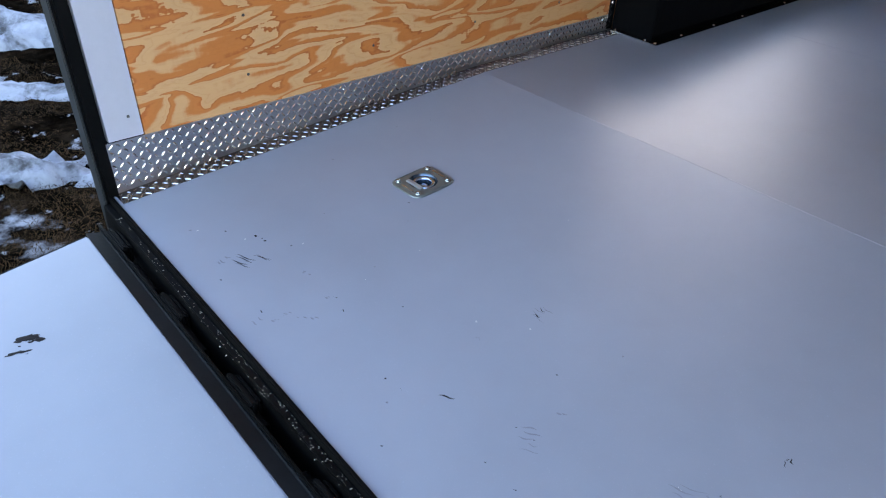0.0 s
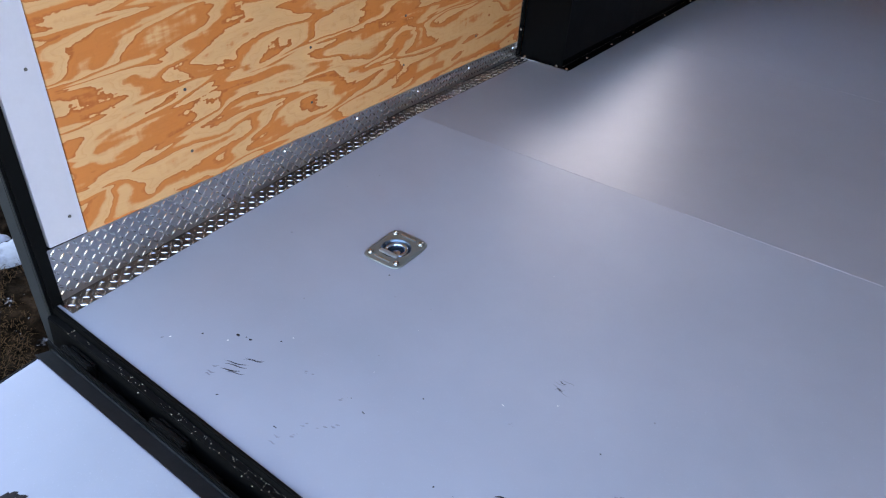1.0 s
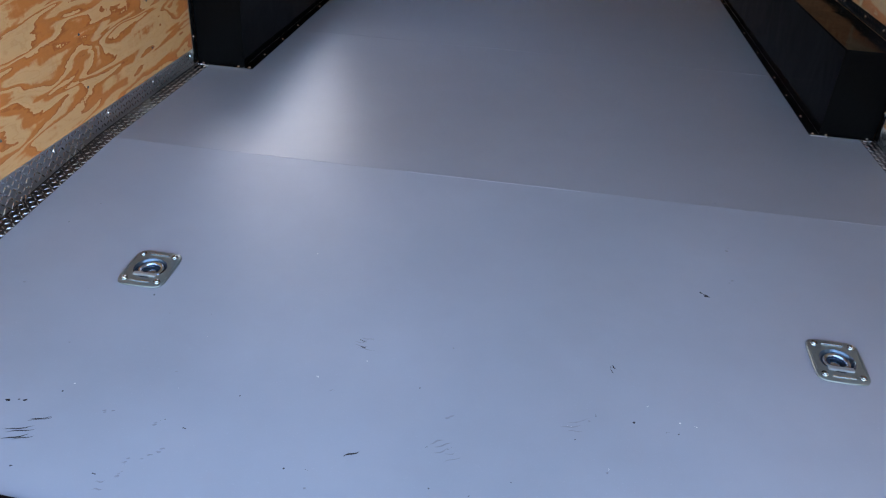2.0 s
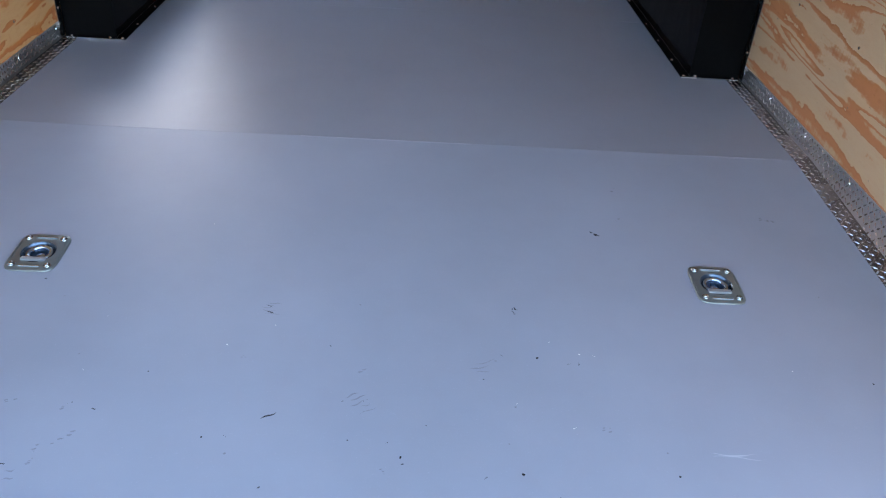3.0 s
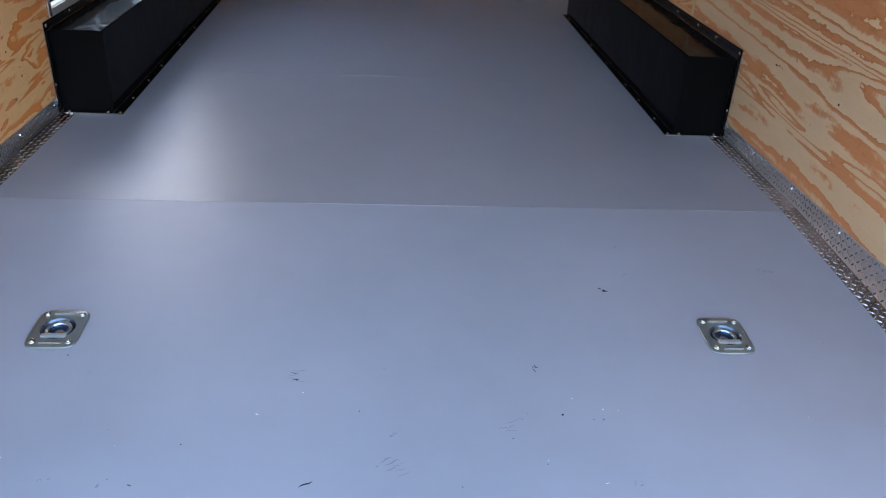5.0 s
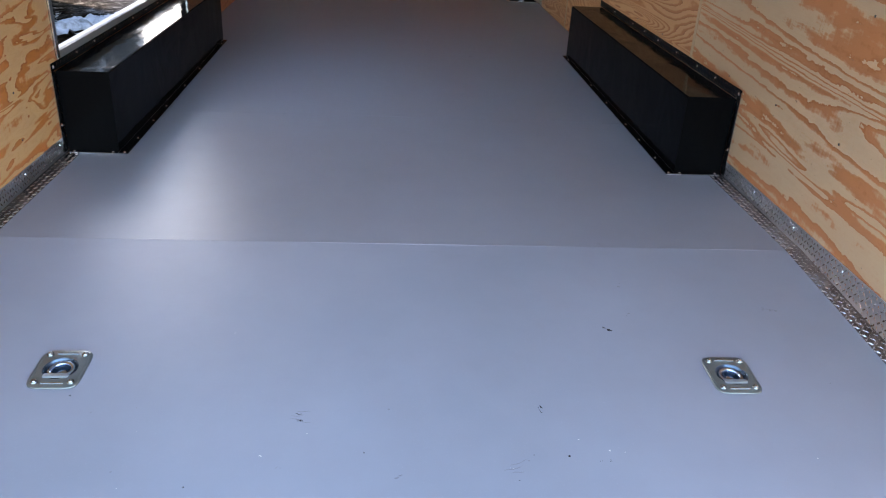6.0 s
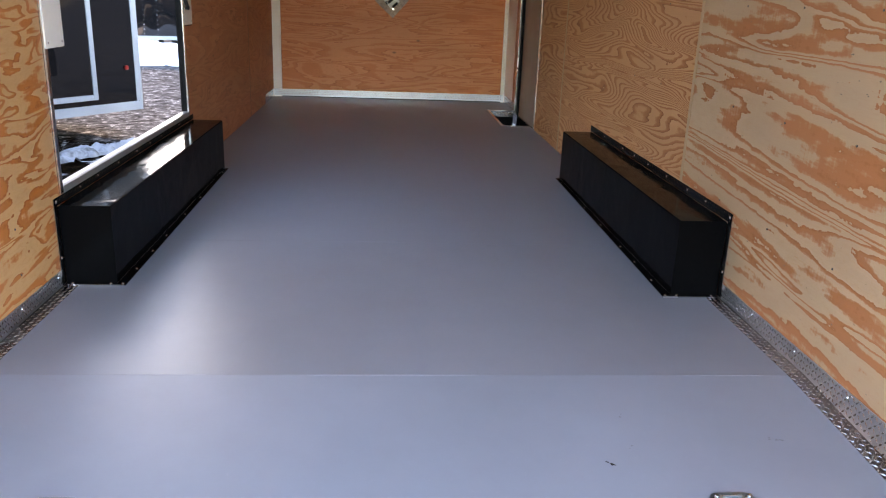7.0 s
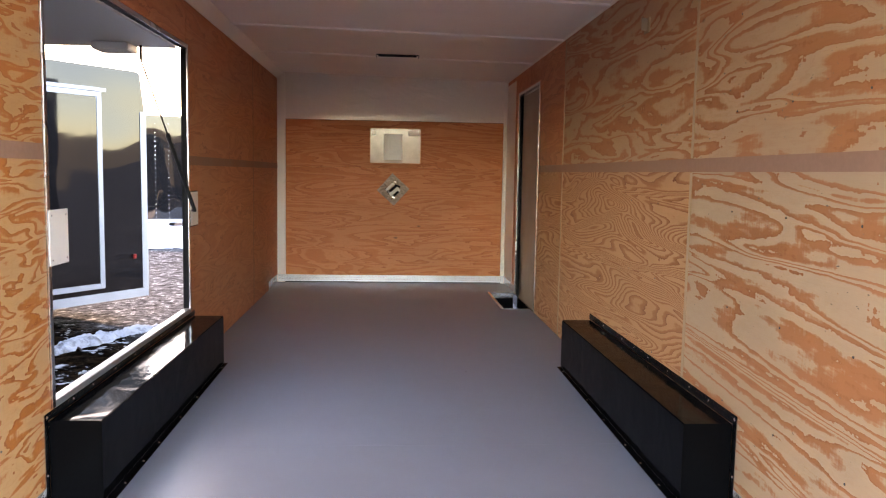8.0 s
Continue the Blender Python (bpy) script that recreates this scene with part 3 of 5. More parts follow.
# left wall
sheet(wall_left, "left", Y_WOOD, DO0 - 0.004, -0.02, J, M_PLY)
sheet(wall_left, "left", Y_WOOD, DO0 - 0.004, J + 0.003, TOP_L, M_PLY)
sheet(wall_left, "left", DO0 - 0.001, DO1 + 0.001, 0.0, DZ0 - 0.03, M_PLY)
sheet(wall_left, "left", DO0 - 0.001, DO1 + 0.001, DZ1 + 0.03, TOP_L, M_PLY_BROWN)
sheet(wall_left, "left", DO1 + 0.004, 6.69, 0.0, J, M_PLY_BROWN)
sheet(wall_left, "left", DO1 + 0.004, 6.69, J + 0.003, TOP_L, M_PLY_BROWN)
sheet(wall_left, "left", 6.694, Y_FRONT - 0.002, 0.0, J, M_PLY_BROWN)
sheet(wall_left, "left", 6.694, Y_FRONT - 0.002, J + 0.003, TOP_L, M_PLY_BROWN)
strip(wall_left, "left", Y_WOOD, DO0 - 0.03, J - 0.028, J + 0.028, M_STRIP)
strip(wall_left, "left", DO1 + 0.03, Y_FRONT - 0.01, J - 0.028, J + 0.028, M_STRIP)
strip(wall_left, "left", 6.684, 6.70, 0.0, J - 0.03, M_STRIP, 0.002, "seam_batten")
strip(wall_left, "left", 6.684, 6.70, J + 0.03, TOP_L, M_STRIP, 0.002, "seam_batten")
# right wall
S1, S2 = 2.88, 5.37
sheet(wall_right, "right", Y_WOOD, S1, -0.02, J, M_PLY_WIDE)
sheet(wall_right, "right", Y_WOOD, S1, J + 0.003, TOP_R, M_PLY_UPPER)
sheet(wall_right, "right", S1 + 0.003, S2, 0.0, J, M_PLY_FINE)
sheet(wall_right, "right", S1 + 0.003, S2, J + 0.003, TOP_R, M_PLY_UPPER)
sheet(wall_right, "right", S2 + 0.003, SD0 - 0.004, 0.0, J, M_PLY_FINE)
sheet(wall_right, "right", S2 + 0.003, SD0 - 0.004, J + 0.003, TOP_R, M_PLY_BROWN)
sheet(wall_right, "right", SD0 - 0.001, SD1 + 0.001, SDZ + 0.01, TOP_R, M_PLY_BROWN)
sheet(wall_right, "right", SD1 + 0.004, Y_FRONT - 0.002, 0.0, J, M_PLY_BROWN)
sheet(wall_right, "right", SD1 + 0.004, Y_FRONT - 0.002, J + 0.003, TOP_R, M_PLY_BROWN)
strip(wall_right, "right", Y_WOOD, SD0 - 0.03, J - 0.028, J + 0.028, M_STRIP)
for ys in (S1, S2):
    strip(wall_right, "right", ys - 0.012, ys + 0.014, 0.0, J - 0.03, M_BATTEN, 0.003, "seam_batten")
    strip(wall_right, "right", ys - 0.012, ys + 0.014, J + 0.03, TOP_R, M_BATTEN, 0.003, "seam_batten")
# front wall
sheet(wall_front, "front", -1.15, 1.198, 0.02, J, M_PLY_RED)
sheet(wall_front, "front", -1.15, 1.198, J + 0.0006, 1.755, M_PLY_RED)
part("upper_panel", box(-1.22, 1.22, Y_FRONT - 0.004, Y_FRONT + PW, 1.758, 2.26), M_PANEL, wall_front, "glossy buckled white upper panel")
for x0, x1 in ((-W + 0.001, -1.152), (1.2, W - 0.001)):
    part("corner_post", box(x0, x1, Y_FRONT - 0.02, Y_FRONT + PW, 0.0, 2.24, 0.006), M_WHITE, wall_front, "white corner post")

part("corner_plate", box(W - 0.004, W - 0.0005, 7.62, Y_FRONT - 0.021, 0.09, 2.15, 0.001), M_WHITE, wall_right, "white corner plate")

# ceiling, with its white battens in the same mesh family
bm = bmesh.new()
vs = [bm.verts.new((x, y, ceil_z(x) + h)) for h in (0, 0.05) for y in (Y_REAR - 0.09, Y_FRONT) for x in (-W, W)]
for f in ((0, 2, 3, 1), (4, 5, 7, 6), (0, 1, 5, 4), (2, 6, 7, 3), (0, 4, 6, 2), (1, 3, 7, 5)):
    bm.faces.new([vs[i] for i in f])
ceiling = tagged(part("ceiling", bm, M_CEIL), "white sheet ceiling divided by raised white battens", "ceiling", kind="structure")
for yb in (0.55, 1.77, 3.0, 4.22, 5.44, 6.70):
    bm = bmesh.new()
    vs = [bm.verts.new((x, yb + dy, ceil_z(x) - dz)) for dz in (0.0005, 0.013) for dy in (-0.02, 0.02) for x in (-W + 0.05, W - 0.012)]
    for f in ((0, 2, 3, 1), (4, 5, 7, 6), (0, 1, 5, 4), (2, 6, 7, 3), (0, 4, 6, 2), (1, 3, 7, 5)):
        bm.faces.new([vs[i] for i in f])
    part("ceiling_batten", bm, M_BATTEN_WHITE, ceiling)
for s, ztop, run in ((-1, TOP_L - 0.02, 0.075), (1, ceil_z(W) - 0.012, 0.011)):
    bm = bmesh.new()
    zc = ceil_z(s * W)
    ring = [(s * (W - 0.002), ztop), (s * (W - 0.008), ztop), (s * (W - run), zc - 0.008), (s * (W - run), zc - 0.001), (s * (W - 0.002), zc - 0.001)]
    ends = [[bm.verts.new((x, y, z)) for x, z in ring] for y in (Y_REAR - 0.085, Y_FRONT - 0.02)]
    for i in range(5):
        bm.faces.new((ends[0][i], ends[0][(i + 1) % 5], ends[1][(i + 1) % 5], ends[1][i]))
    bm.faces.new(ends[0])
    bm.faces.new(ends[1][::-1])
    part("cove_trim", bm, M_WHITE, ceiling, "white cove trim along the wall")
roof = part("roof", box(-W - 0.1, W + 0.1, Y_REAR - 0.18, Y_FRONT + 0.1, 2.362, 2.40), M_SKIN)
tagged(roof, "black trailer roof", "roof", kind="structure")


# ---------------------------------------------------------------- tread plate trims
def add_tread(bm, c, u, v, n, length, width, high):
    """One raised lens of a tread plate: c centre, u long way, v cross way, n outward."""
    pts = []
    for k in range(6):
        a = -1 + 2 * k / 5
        w = width * math.sqrt(max(0.0, 1 - a * a)) + width * 0.12
        pts.append((a, w))
    lft = [bm.verts.new(c + u * (a * length) - v * w) for a, w in pts]
    rgt = [bm.verts.new(c + u * (a * length) + v * w) for a, w in pts]
    mid = [bm.verts.new(c + u * (a * length * 0.92) + n * (high * (1 - 0.55 * a * a))) for a, w in pts]
    for k in range(5):
        bm.faces.new((lft[k], lft[k + 1], mid[k + 1], mid[k]))
        bm.faces.new((mid[k], mid[k + 1], rgt[k + 1], rgt[k]))


def treads(origin, along, across, n, length, width_of, pitch=0.0245, high=0.0012):
    """Tread lenses in alternating directions over a strip; width_of gives the strip's reach at a place along it."""
    bm = bmesh.new()
    i = 0
    s = pitch * 0.5
    while s < length:
        j = 0
        q = pitch * 0.4
        while q < width_of(s) - pitch * 0.25:
            d = 1 if (i + j) % 2 else -1
            u = (along + across * d).normalized()
            add_tread(bm, origin + along * s + across * q, u, n.cross(u), n, 0.36 * pitch, 0.10 * pitch, high)
            j += 1
            q += pitch * 0.72
        i += 1
        s += pitch * 0.72
    return bm


def kick_trim(side, name):
    s = -1 if side == "left" else 1
    end = LB0 - 0.0005 if side == "left" else RB0 - 0.0005
    base = thing(name, "bright aluminium tread plate trim along wall and floor", "trim", kind="structure")
    n_wall, n_floor = Vector((-s, 0, 0)), Vector((0, 0, 1))
    leg, foot, th = 0.064, 0.052, 0.0022
    # wall leg: straight along the top, following the floor below
    bm = bmesh.new()
    prof = []
    for y in (Y_REAR + 0.005, Y_KINK, end):
        prof.append([(s * (W - 0.0002), y, tail_z(y)), (s * (W - th), y, tail_z(y)), (s * (W - th), y, leg), (s * (W - 0.0002), y, leg)])
    rows = [[bm.verts.new(p) for p in row] for row in prof]
    for a, b in zip(rows, rows[1:]):
        for k in range(4):
            bm.faces.new((a[k], a[(k + 1) % 4], b[(k + 1) % 4], b[k]))
    bm.faces.new(rows[0])
    bm.faces.new(rows[-1][::-1])
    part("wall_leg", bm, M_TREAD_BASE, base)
    bm = bmesh.new()
    rows = []
    for y in (Y_REAR + 0.005, Y_KINK, end):
        z = tail_z(y)
        rows.append([bm.verts.new(p) for p in ((s * (W - th), y, z + 0.0003), (s * (W - foot), y, z + 0.0003), (s * (W - foot), y, z + th), (s * (W - th), y, z + th + 0.002))])
    for a, b in zip(rows, rows[1:]):
        for k in range(4):
            bm.faces.new((a[k], a[(k + 1) % 4], b[(k + 1) % 4], b[k]))
    bm.faces.new(rows[0])
    bm.faces.new(rows[-1][::-1])
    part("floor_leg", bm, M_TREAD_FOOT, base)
    length = end - Y_REAR - 0.01
    down = Vector((0, 0, -1))
    part("wall_treads", treads(Vector((s * (W - th), Y_REAR + 0.006, leg)), Vector((0, 1, 0)), down, n_wall, length,
                               lambda d: leg - tail_z(Y_REAR + d)), M_TREAD, base)["kind"] = "stuff"
    slope = Vector((0, Y_KINK - Y_REAR, TAIL_DROP)).normalized()
    l1 = (Y_KINK - Y_REAR) / slope.y
    bm1 = treads(Vector((s * (W - th), Y_REAR + 0.006, -TAIL_DROP + th)), slope, n_wall, Vector((0, -slope.z, slope.y)), l1, lambda d: foot, high=0.003)
    ob = part("floor_treads", bm1, M_TREAD, base)
    ob["kind"] = "stuff"
    ob = part("floor_treads", treads(Vector((s * (W - th), Y_KINK, th)), Vector((0, 1, 0)), n_wall, n_floor, end - Y_KINK - 0.01, lambda d: foot, high=0.003), M_TREAD, base)
    ob["kind"] = "stuff"
    y = Y_REAR + 0.10
    while y < end:
        part("screw", add_cyl(bmesh.new(), Matrix.Translation((s * (W - th), y, leg - 0.018)) @ pose(0, 0, 0, 0, -90 * s, 0), 0.0045, 0.003, 0.003, 8), M_SCREW, base)
        y += 0.30
    return base


kick_trim("left", "trim_left")
kick_trim("right", "trim_right")
front_trim = thing("trim_front", "bright aluminium tread plate kick strip at the front", "trim", kind="structure")
part("wall_leg", box(-1.235, 1.235, Y_FRONT - 0.024, Y_FRONT - 0.0205, 0.011, 0.082), M_TREAD_BASE, front_trim)
part("toe_gap", box(-0.4, 1.2, Y_FRONT - 0.023, Y_FRONT - 0.0205, 0.001, 0.0105), M_RUBBER, front_trim, "dark gap under the kick strip")
ob = part("wall_treads", treads(Vector((-1.23, Y_FRONT - 0.024, 0.08)), Vector((1, 0, 0)), Vector((0, 0, -1)), Vector((0, -1, 0)), 2.44, lambda d: 0.068), M_TREAD_DULL, front_trim)
ob["kind"] = "stuff"
part("side_leg", box(-W + 0.0004, -W + 0.003, 7.55, Y_FRONT - 0.052, 0.001, 0.085), M_TREAD, front_trim)
ob = part("side_treads", treads(Vector((-W + 0.003, 7.56, 0.083)), Vector((0, 1, 0)), Vector((0, 0, -1)), Vector((1, 0, 0)), 0.55, lambda d: 0.076), M_TREAD, front_trim)
ob["kind"] = "stuff"
part("side_leg", box(W - 0.003, W - 0.0004, 7.45, Y_FRONT - 0.052, 0.001, 0.085), M_TREAD, front_trim)
ob = part("side_treads", treads(Vector((W - 0.003, 7.46, 0.083)), Vector((0, 1, 0)), Vector((0, 0, -1)), Vector((-1, 0, 0)), 0.65, lambda d: 0.076), M_TREAD, front_trim)
ob["kind"] = "stuff"


# ---------------------------------------------------------------- wheel boxes
def wheel_box(s, y0, y1, label):
    base = thing("wheel_box", label, "wheel box", (s * W, y0, 0), group="wheel boxes")
    part("body", box(min(s * BOX_IN, s * (W - 0.004)), max(s * BOX_IN, s * (W - 0.004)), y0, y1, 0.002, BOX_H, 0.004), M_BOX_SKIN, base)
    bm = bmesh.new()
    foot = ((FL_IN, y0 - 0.012), (BOX_IN + 0.001, y0 - 0.012), (BOX_IN + 0.001, y1), (BOX_IN - 0.022, y1))
    lo = [bm.verts.new((s * x, y, 0.0012)) for x, y in foot]
    hi = [bm.verts.new((s * x, y, 0.0042)) for x, y in foot]
    bm.faces.new(lo)
    bm.faces.new(hi[::-1])
    for k in range(4):
        bm.faces.new((lo[k], lo[(k + 1) % 4], hi[(k + 1) % 4], hi[k]))
    part("floor_flange", bm, M_BLACK, base, "narrow screwed-down foot flange")
    part("end_flange", box(min(s * BOX_IN, s * (W - 0.005)), max(s * BOX_IN, s * (W - 0.005)), y0 - 0.014, y0 - 0.001, 0.0048, 0.0075, 0.0008), M_BLACK, base)
    xw0, xw1 = s * (W - 0.0035), s * (W - 0.0062)
    part("wall_flange", box(min(xw0, xw1), max(xw0, xw1), y0 - 0.035, y1 + 0.03, BOX_H + 0.0005, BOX_H + (0.030 if s < 0 else 0.038), 0.0008), M_BLACK, base, "black tread plate flange")
    part("wall_flange", box(min(xw0, xw1), max(xw0, xw1), y0 - 0.035, y0 - 0.001, 0.066, BOX_H, 0.0008), M_BLACK, base, "black tread plate flange")
    part("wall_flange", box(min(xw0, xw1), max(xw0, xw1), y0 - 0.035, y0 - 0.001, 0.0085, 0.0655, 0.0008), M_BLACK, base, "black tread plate flange")
    x0, x1 = sorted((s * (W - 0.0036), s * (W - 0.0066)))
    part("bare_edge", box(x0, x1, y0 - 0.0372, y0 - 0.0352, 0.045, BOX_H + 0.03), M_ALU, base, "bare bright sheared edge")
    x0, x1 = sorted((s * FL_IN, s * (W - 0.012)))
    part("bare_edge", box(x0, x1, y0 - 0.0162, y0 - 0.0143, 0.0012, 0.0052), M_ALU, base, "bare bright sheared edge")
    n = Vector((-s, 0, 0))
    o = part("flange_treads", treads(Vector((s * (W - 0.0062), y0 - 0.03, BOX_H + (0.029 if s < 0 else 0.037))), Vector((0, 1, 0)), Vector((0, 0, -1)), n, y1 - y0 + 0.05, lambda d: 0.028 if s < 0 else 0.036, 0.026, 0.001), M_BLACK_TREAD, base)
    o["kind"] = "stuff"
    o = part("flange_treads", treads(Vector((s * (W - 0.0062), y0 - 0.034, BOX_H - 0.005)), Vector((0, 0, -1)), Vector((0, 1, 0)), n, 0.285, lambda d: 0.032, 0.026), M_BLACK_TREAD, base)
    o["kind"] = "stuff"

    def screw(x, y, z, m):
        part("screw", add_cyl(bmesh.new(), Matrix.Translation((x, y, z)) @ m, 0.0072, 0.0035, 0.004, 10), M_SCREW, base)

    up, out = pose(0, 0, 0), pose(0, 0, 0, 0, -90 * s, 0)
    for y in (y0 + 0.0, y0 + 0.17, y0 + 0.40, y0 + 0.62, y0 + 0.98, y0 + 1.32, y1 - 0.12):
        screw(s * (FL_IN + 0.014 + 0.012 * (y - y0) / (y1 - y0)), y, 0.0042, up)
    screw(s * (W - 0.03), y0 - 0.008, 0.0075, up)
    screw(s * (BOX_IN + 0.02), y0 - 0.008, 0.0075, up)
    for y in (y0 - 0.015, y0 + 0.22, y0 + 0.42, y0 + 0.68, y0 + 0.95, y0 + 1.17, y0 + 1.38, y0 + 1.75):
        screw(s * (W - 0.0062), y, BOX_H + (0.015 if s < 0 else 0.02), out)
    screw(s * (W - 0.0062), y0 - 0.02, 0.11, out)
    return base


wheel_box(-1, LB0, LB1, "glossy black steel wheel box under the open hatch")
wheel_box(1, RB0, RB1, "black steel wheel box against the plywood wall")


# running gear that carries the trailer, under the wheel boxes
running_gear = thing("running_gear", "black axles and tyres carrying the trailer under its floor", "axles", (0, 3.4, GROUND), kind="structure")
for y in (2.98, 3.84):
    part("axle", rod((-1.06, y, GROUND + 0.29), (1.06, y, GROUND + 0.29), 0.035), M_FRAME, running_gear)
    for s in (-1, 1):
        tyre = part("tyre", add_cyl(bmesh.new(), Matrix.Translation((s * 1.06, y, GROUND + 0.265)) @ pose(0, 0, 0, 0, 90 * s, 0), 0.285, 0.285, 0.19, 28), M_RUBBER, running_gear)
        part("rim", add_cyl(bmesh.new(), Matrix.Translation((s * 1.2505, y, GROUND + 0.265)) @ pose(0, 0, 0, 0, 90 * s, 0), 0.18, 0.17, 0.012, 24), M_ALU, tyre)


# ---------------------------------------------------------------- tie-downs
def tie_down():
    base = thing("tie_down", "recessed zinc-plated steel tie-down ring in the floor", "tie-down", group="tie-downs in the floor")
    # plate with a round hole: rings of vertices from the rounded outer edge to the pan
    bm = bmesh.new()
    n = 48
    loops = []

    def outer(a, sx, sy, p=6.0):
        c, d = math.cos(a), math.sin(a)
        r = (abs(c / sx) ** p + abs(d / sy) ** p) ** (-1 / p)
        return c * r, d * r

    for kind, z in (("low", 0.0003), ("edge", 0.003), ("top", 0.004), ("rim", 0.0045), ("lip", 0.002), ("wall", -0.015), ("pan", -0.019), ("mid", -0.019)):
        loop = []
        for i in range(n):
            a = i * math.tau / n
            if kind in ("low", "edge"):
                x, y = outer(a, PX, PY)
            elif kind == "top":
                x, y = outer(a, PX - 0.002, PY - 0.002)
            else:
                r = {"rim": 0.038, "lip": 0.0355, "wall": 0.0335, "pan": 0.028, "mid": 0.008}[kind]
                x, y = r * math.cos(a), r * math.sin(a)
            loop.append(bm.verts.new((x, y, z)))
        loops.append(loop)
    for a, b in zip(loops[:4], loops[1:4]):
        for i in range(n):
            bm.faces.new((a[i], a[(i + 1) % n], b[(i + 1) % n], b[i]))
    pan_bm = bmesh.new()
    rims = [[pan_bm.verts.new(v.co) for v in loop] for loop in loops[3:]]
    for a, b in zip(rims, rims[1:]):
        for i in range(n):
            pan_bm.faces.new((a[i], a[(i + 1) % n], b[(i + 1) % n], b[i]))
    pan_bm.faces.new(rims[-1])
    for loop in loops[4:]:
        for v in loop:
            bm.verts.remove(v)
    plate = local(base, "plate", bm, M_ZINC, "zinc-plated square plate", True)
    local(base, "pan", pan_bm, M_PAN, "dark round pan", True)
    # hinged ring lying in the pan: an arc closed by a straight bar
    bm = bmesh.new()
    path = [Vector((0.0255 * math.cos(a), 0.002 + 0.0255 * math.sin(a), -0.004)) for a in [radians(-30 + 240 * k / 20) for k in range(21)]]
    path += [Vector((-0.020 + 0.04 * k / 5, -0.018, -0.003)) for k in range(1, 5)]
    m = len(path)
    tubes = []
    for i in range(m):
        d = (path[(i + 1) % m] - path[i - 1]).normalized()
        side_v = d.cross(Vector((0, 0, 1))).normalized()
        tubes.append([bm.verts.new(path[i] + side_v * (0.006 * math.cos(k * math.tau / 8)) + Vector((0, 0, 0.006 * math.sin(k * math.tau / 8)))) for k in range(8)])
    for i in range(m):
        a, b = tubes[i], tubes[(i + 1) % m]
        for k in range(8):
            bm.faces.new((a[k], a[(k + 1) % 8], b[(k + 1) % 8], b[k]))
    local(base, "ring", bm, M_ZINC_BLUE, "bluish zinc-plated ring", True)
    local(base, "hinge_clip", box(-0.027, 0.027, -0.034, -0.022, 0.0025, 0.0085, 0.0015), M_CLIP, "pressed clip holding the ring")
    local(base, "pan_bolt", add_cyl(bmesh.new(), pose(0, 0.002, -0.019), 0.014, 0.010, 0.009, 16), M_ZINC_BLUE)
    for y in (-0.053, 0.053):
        local(plate, "rib", box(-0.024, 0.024, y - 0.0022, y + 0.0022, 0.003, 0.0066, 0.001), M_BOLT)
    for x in (-0.0505, 0.0505):
        local(plate, "rib", box(x - 0.0014, x + 0.0014, -0.036, 0.036, 0.003, 0.0058, 0.001), M_ZINC)
    for x in (-0.039, 0.039):
        for y in (-0.049, 0.049):
            local(plate, "bolt", add_cyl(add_cyl(bmesh.new(), pose(x, y, 0.0035), 0.0085, 0.0075, 0.004, 14), pose(x, y, 0.0074), 0.0072, 0.003, 0.0035, 14), M_BOLT, "domed bolt head", True)
    return base


TILT = math.degrees(math.atan2(TAIL_DROP, Y_KINK - Y_REAR))
first = tie_down()
first.matrix_world = pose(RINGS[0][0], RINGS[0][1], tail_z(RINGS[0][1]) + 0.0005, TILT, 0, 0)
copy_thing(first, pose(RINGS[1][0], RINGS[1][1], tail_z(RINGS[1][1]) + 0.0005, TILT, 0, 0))


# ---------------------------------------------------------------- rear frame, sill and ramp
def tube(x0, x1, y0, y1, z0, z1):
    return box(x0, x1, y0, y1, z0, z1, 0.006)


rear_frame = thing("rear_frame", "black painted steel rear door frame of the trailer", "door frame", (0, Y_REAR, -0.2), kind="structure")
for s in (-1, 1):
    x0, x1 = sorted((s * (W - 0.004), s * (W + 0.028)))
    yr = rear_y(s * W)
    part("post", leant(tube(x0, x1, yr - 0.021, yr + 0.016, -0.16, 2.30), yr - 0.0025, 0.0, reach=0.03), M_FRAME, rear_frame, "black steel post")
    x0, x1 = sorted((s * (W - 0.001), s * (W + 0.046)))
    part("post_flange", leant(box(x0, x1, yr - 0.027, yr - 0.0215, -0.2, 2.30, 0.002), yr - 0.024, 0.0), M_POST, rear_frame, "black outer face, skylight put into its grey")
part("header", tube(-W - 0.07, W + 0.07, Y_REAR - 0.28, Y_REAR - 0.10, 2.303, 2.36), M_FRAME, rear_frame)
ZS = -0.0785
sill_parts = []
sill_parts += [part("sill_edge", box(-W + 0.005, W - 0.005, Y_REAR - 0.010, Y_REAR - 0.001, ZS - 0.06, ZS + 0.006, 0.002), M_FRAME, rear_frame, "raised black floor edge")]
sill_parts += [part("sill_ledge", box(-W + 0.005, W - 0.005, Y_REAR - 0.028, Y_REAR - 0.0105, ZS - 0.15, ZS - 0.010, 0.002), M_FRAME, rear_frame, "gritty black ledge")]
sill_parts += [part("sill_channel", box(-W + 0.005, W - 0.005, Y_REAR - 0.125, Y_REAR - 0.0285, ZS - 0.16, ZS - 0.12, 0.002), M_FRAME, rear_frame)]
sill_parts += [part("hinge_bar", box(-W + 0.06, W - 0.06, Y_REAR - 0.0625, Y_REAR - 0.0565, ZS - 0.07, ZS - 0.024, 0.002), M_FRAME, rear_frame, "thin black hinge bar")]
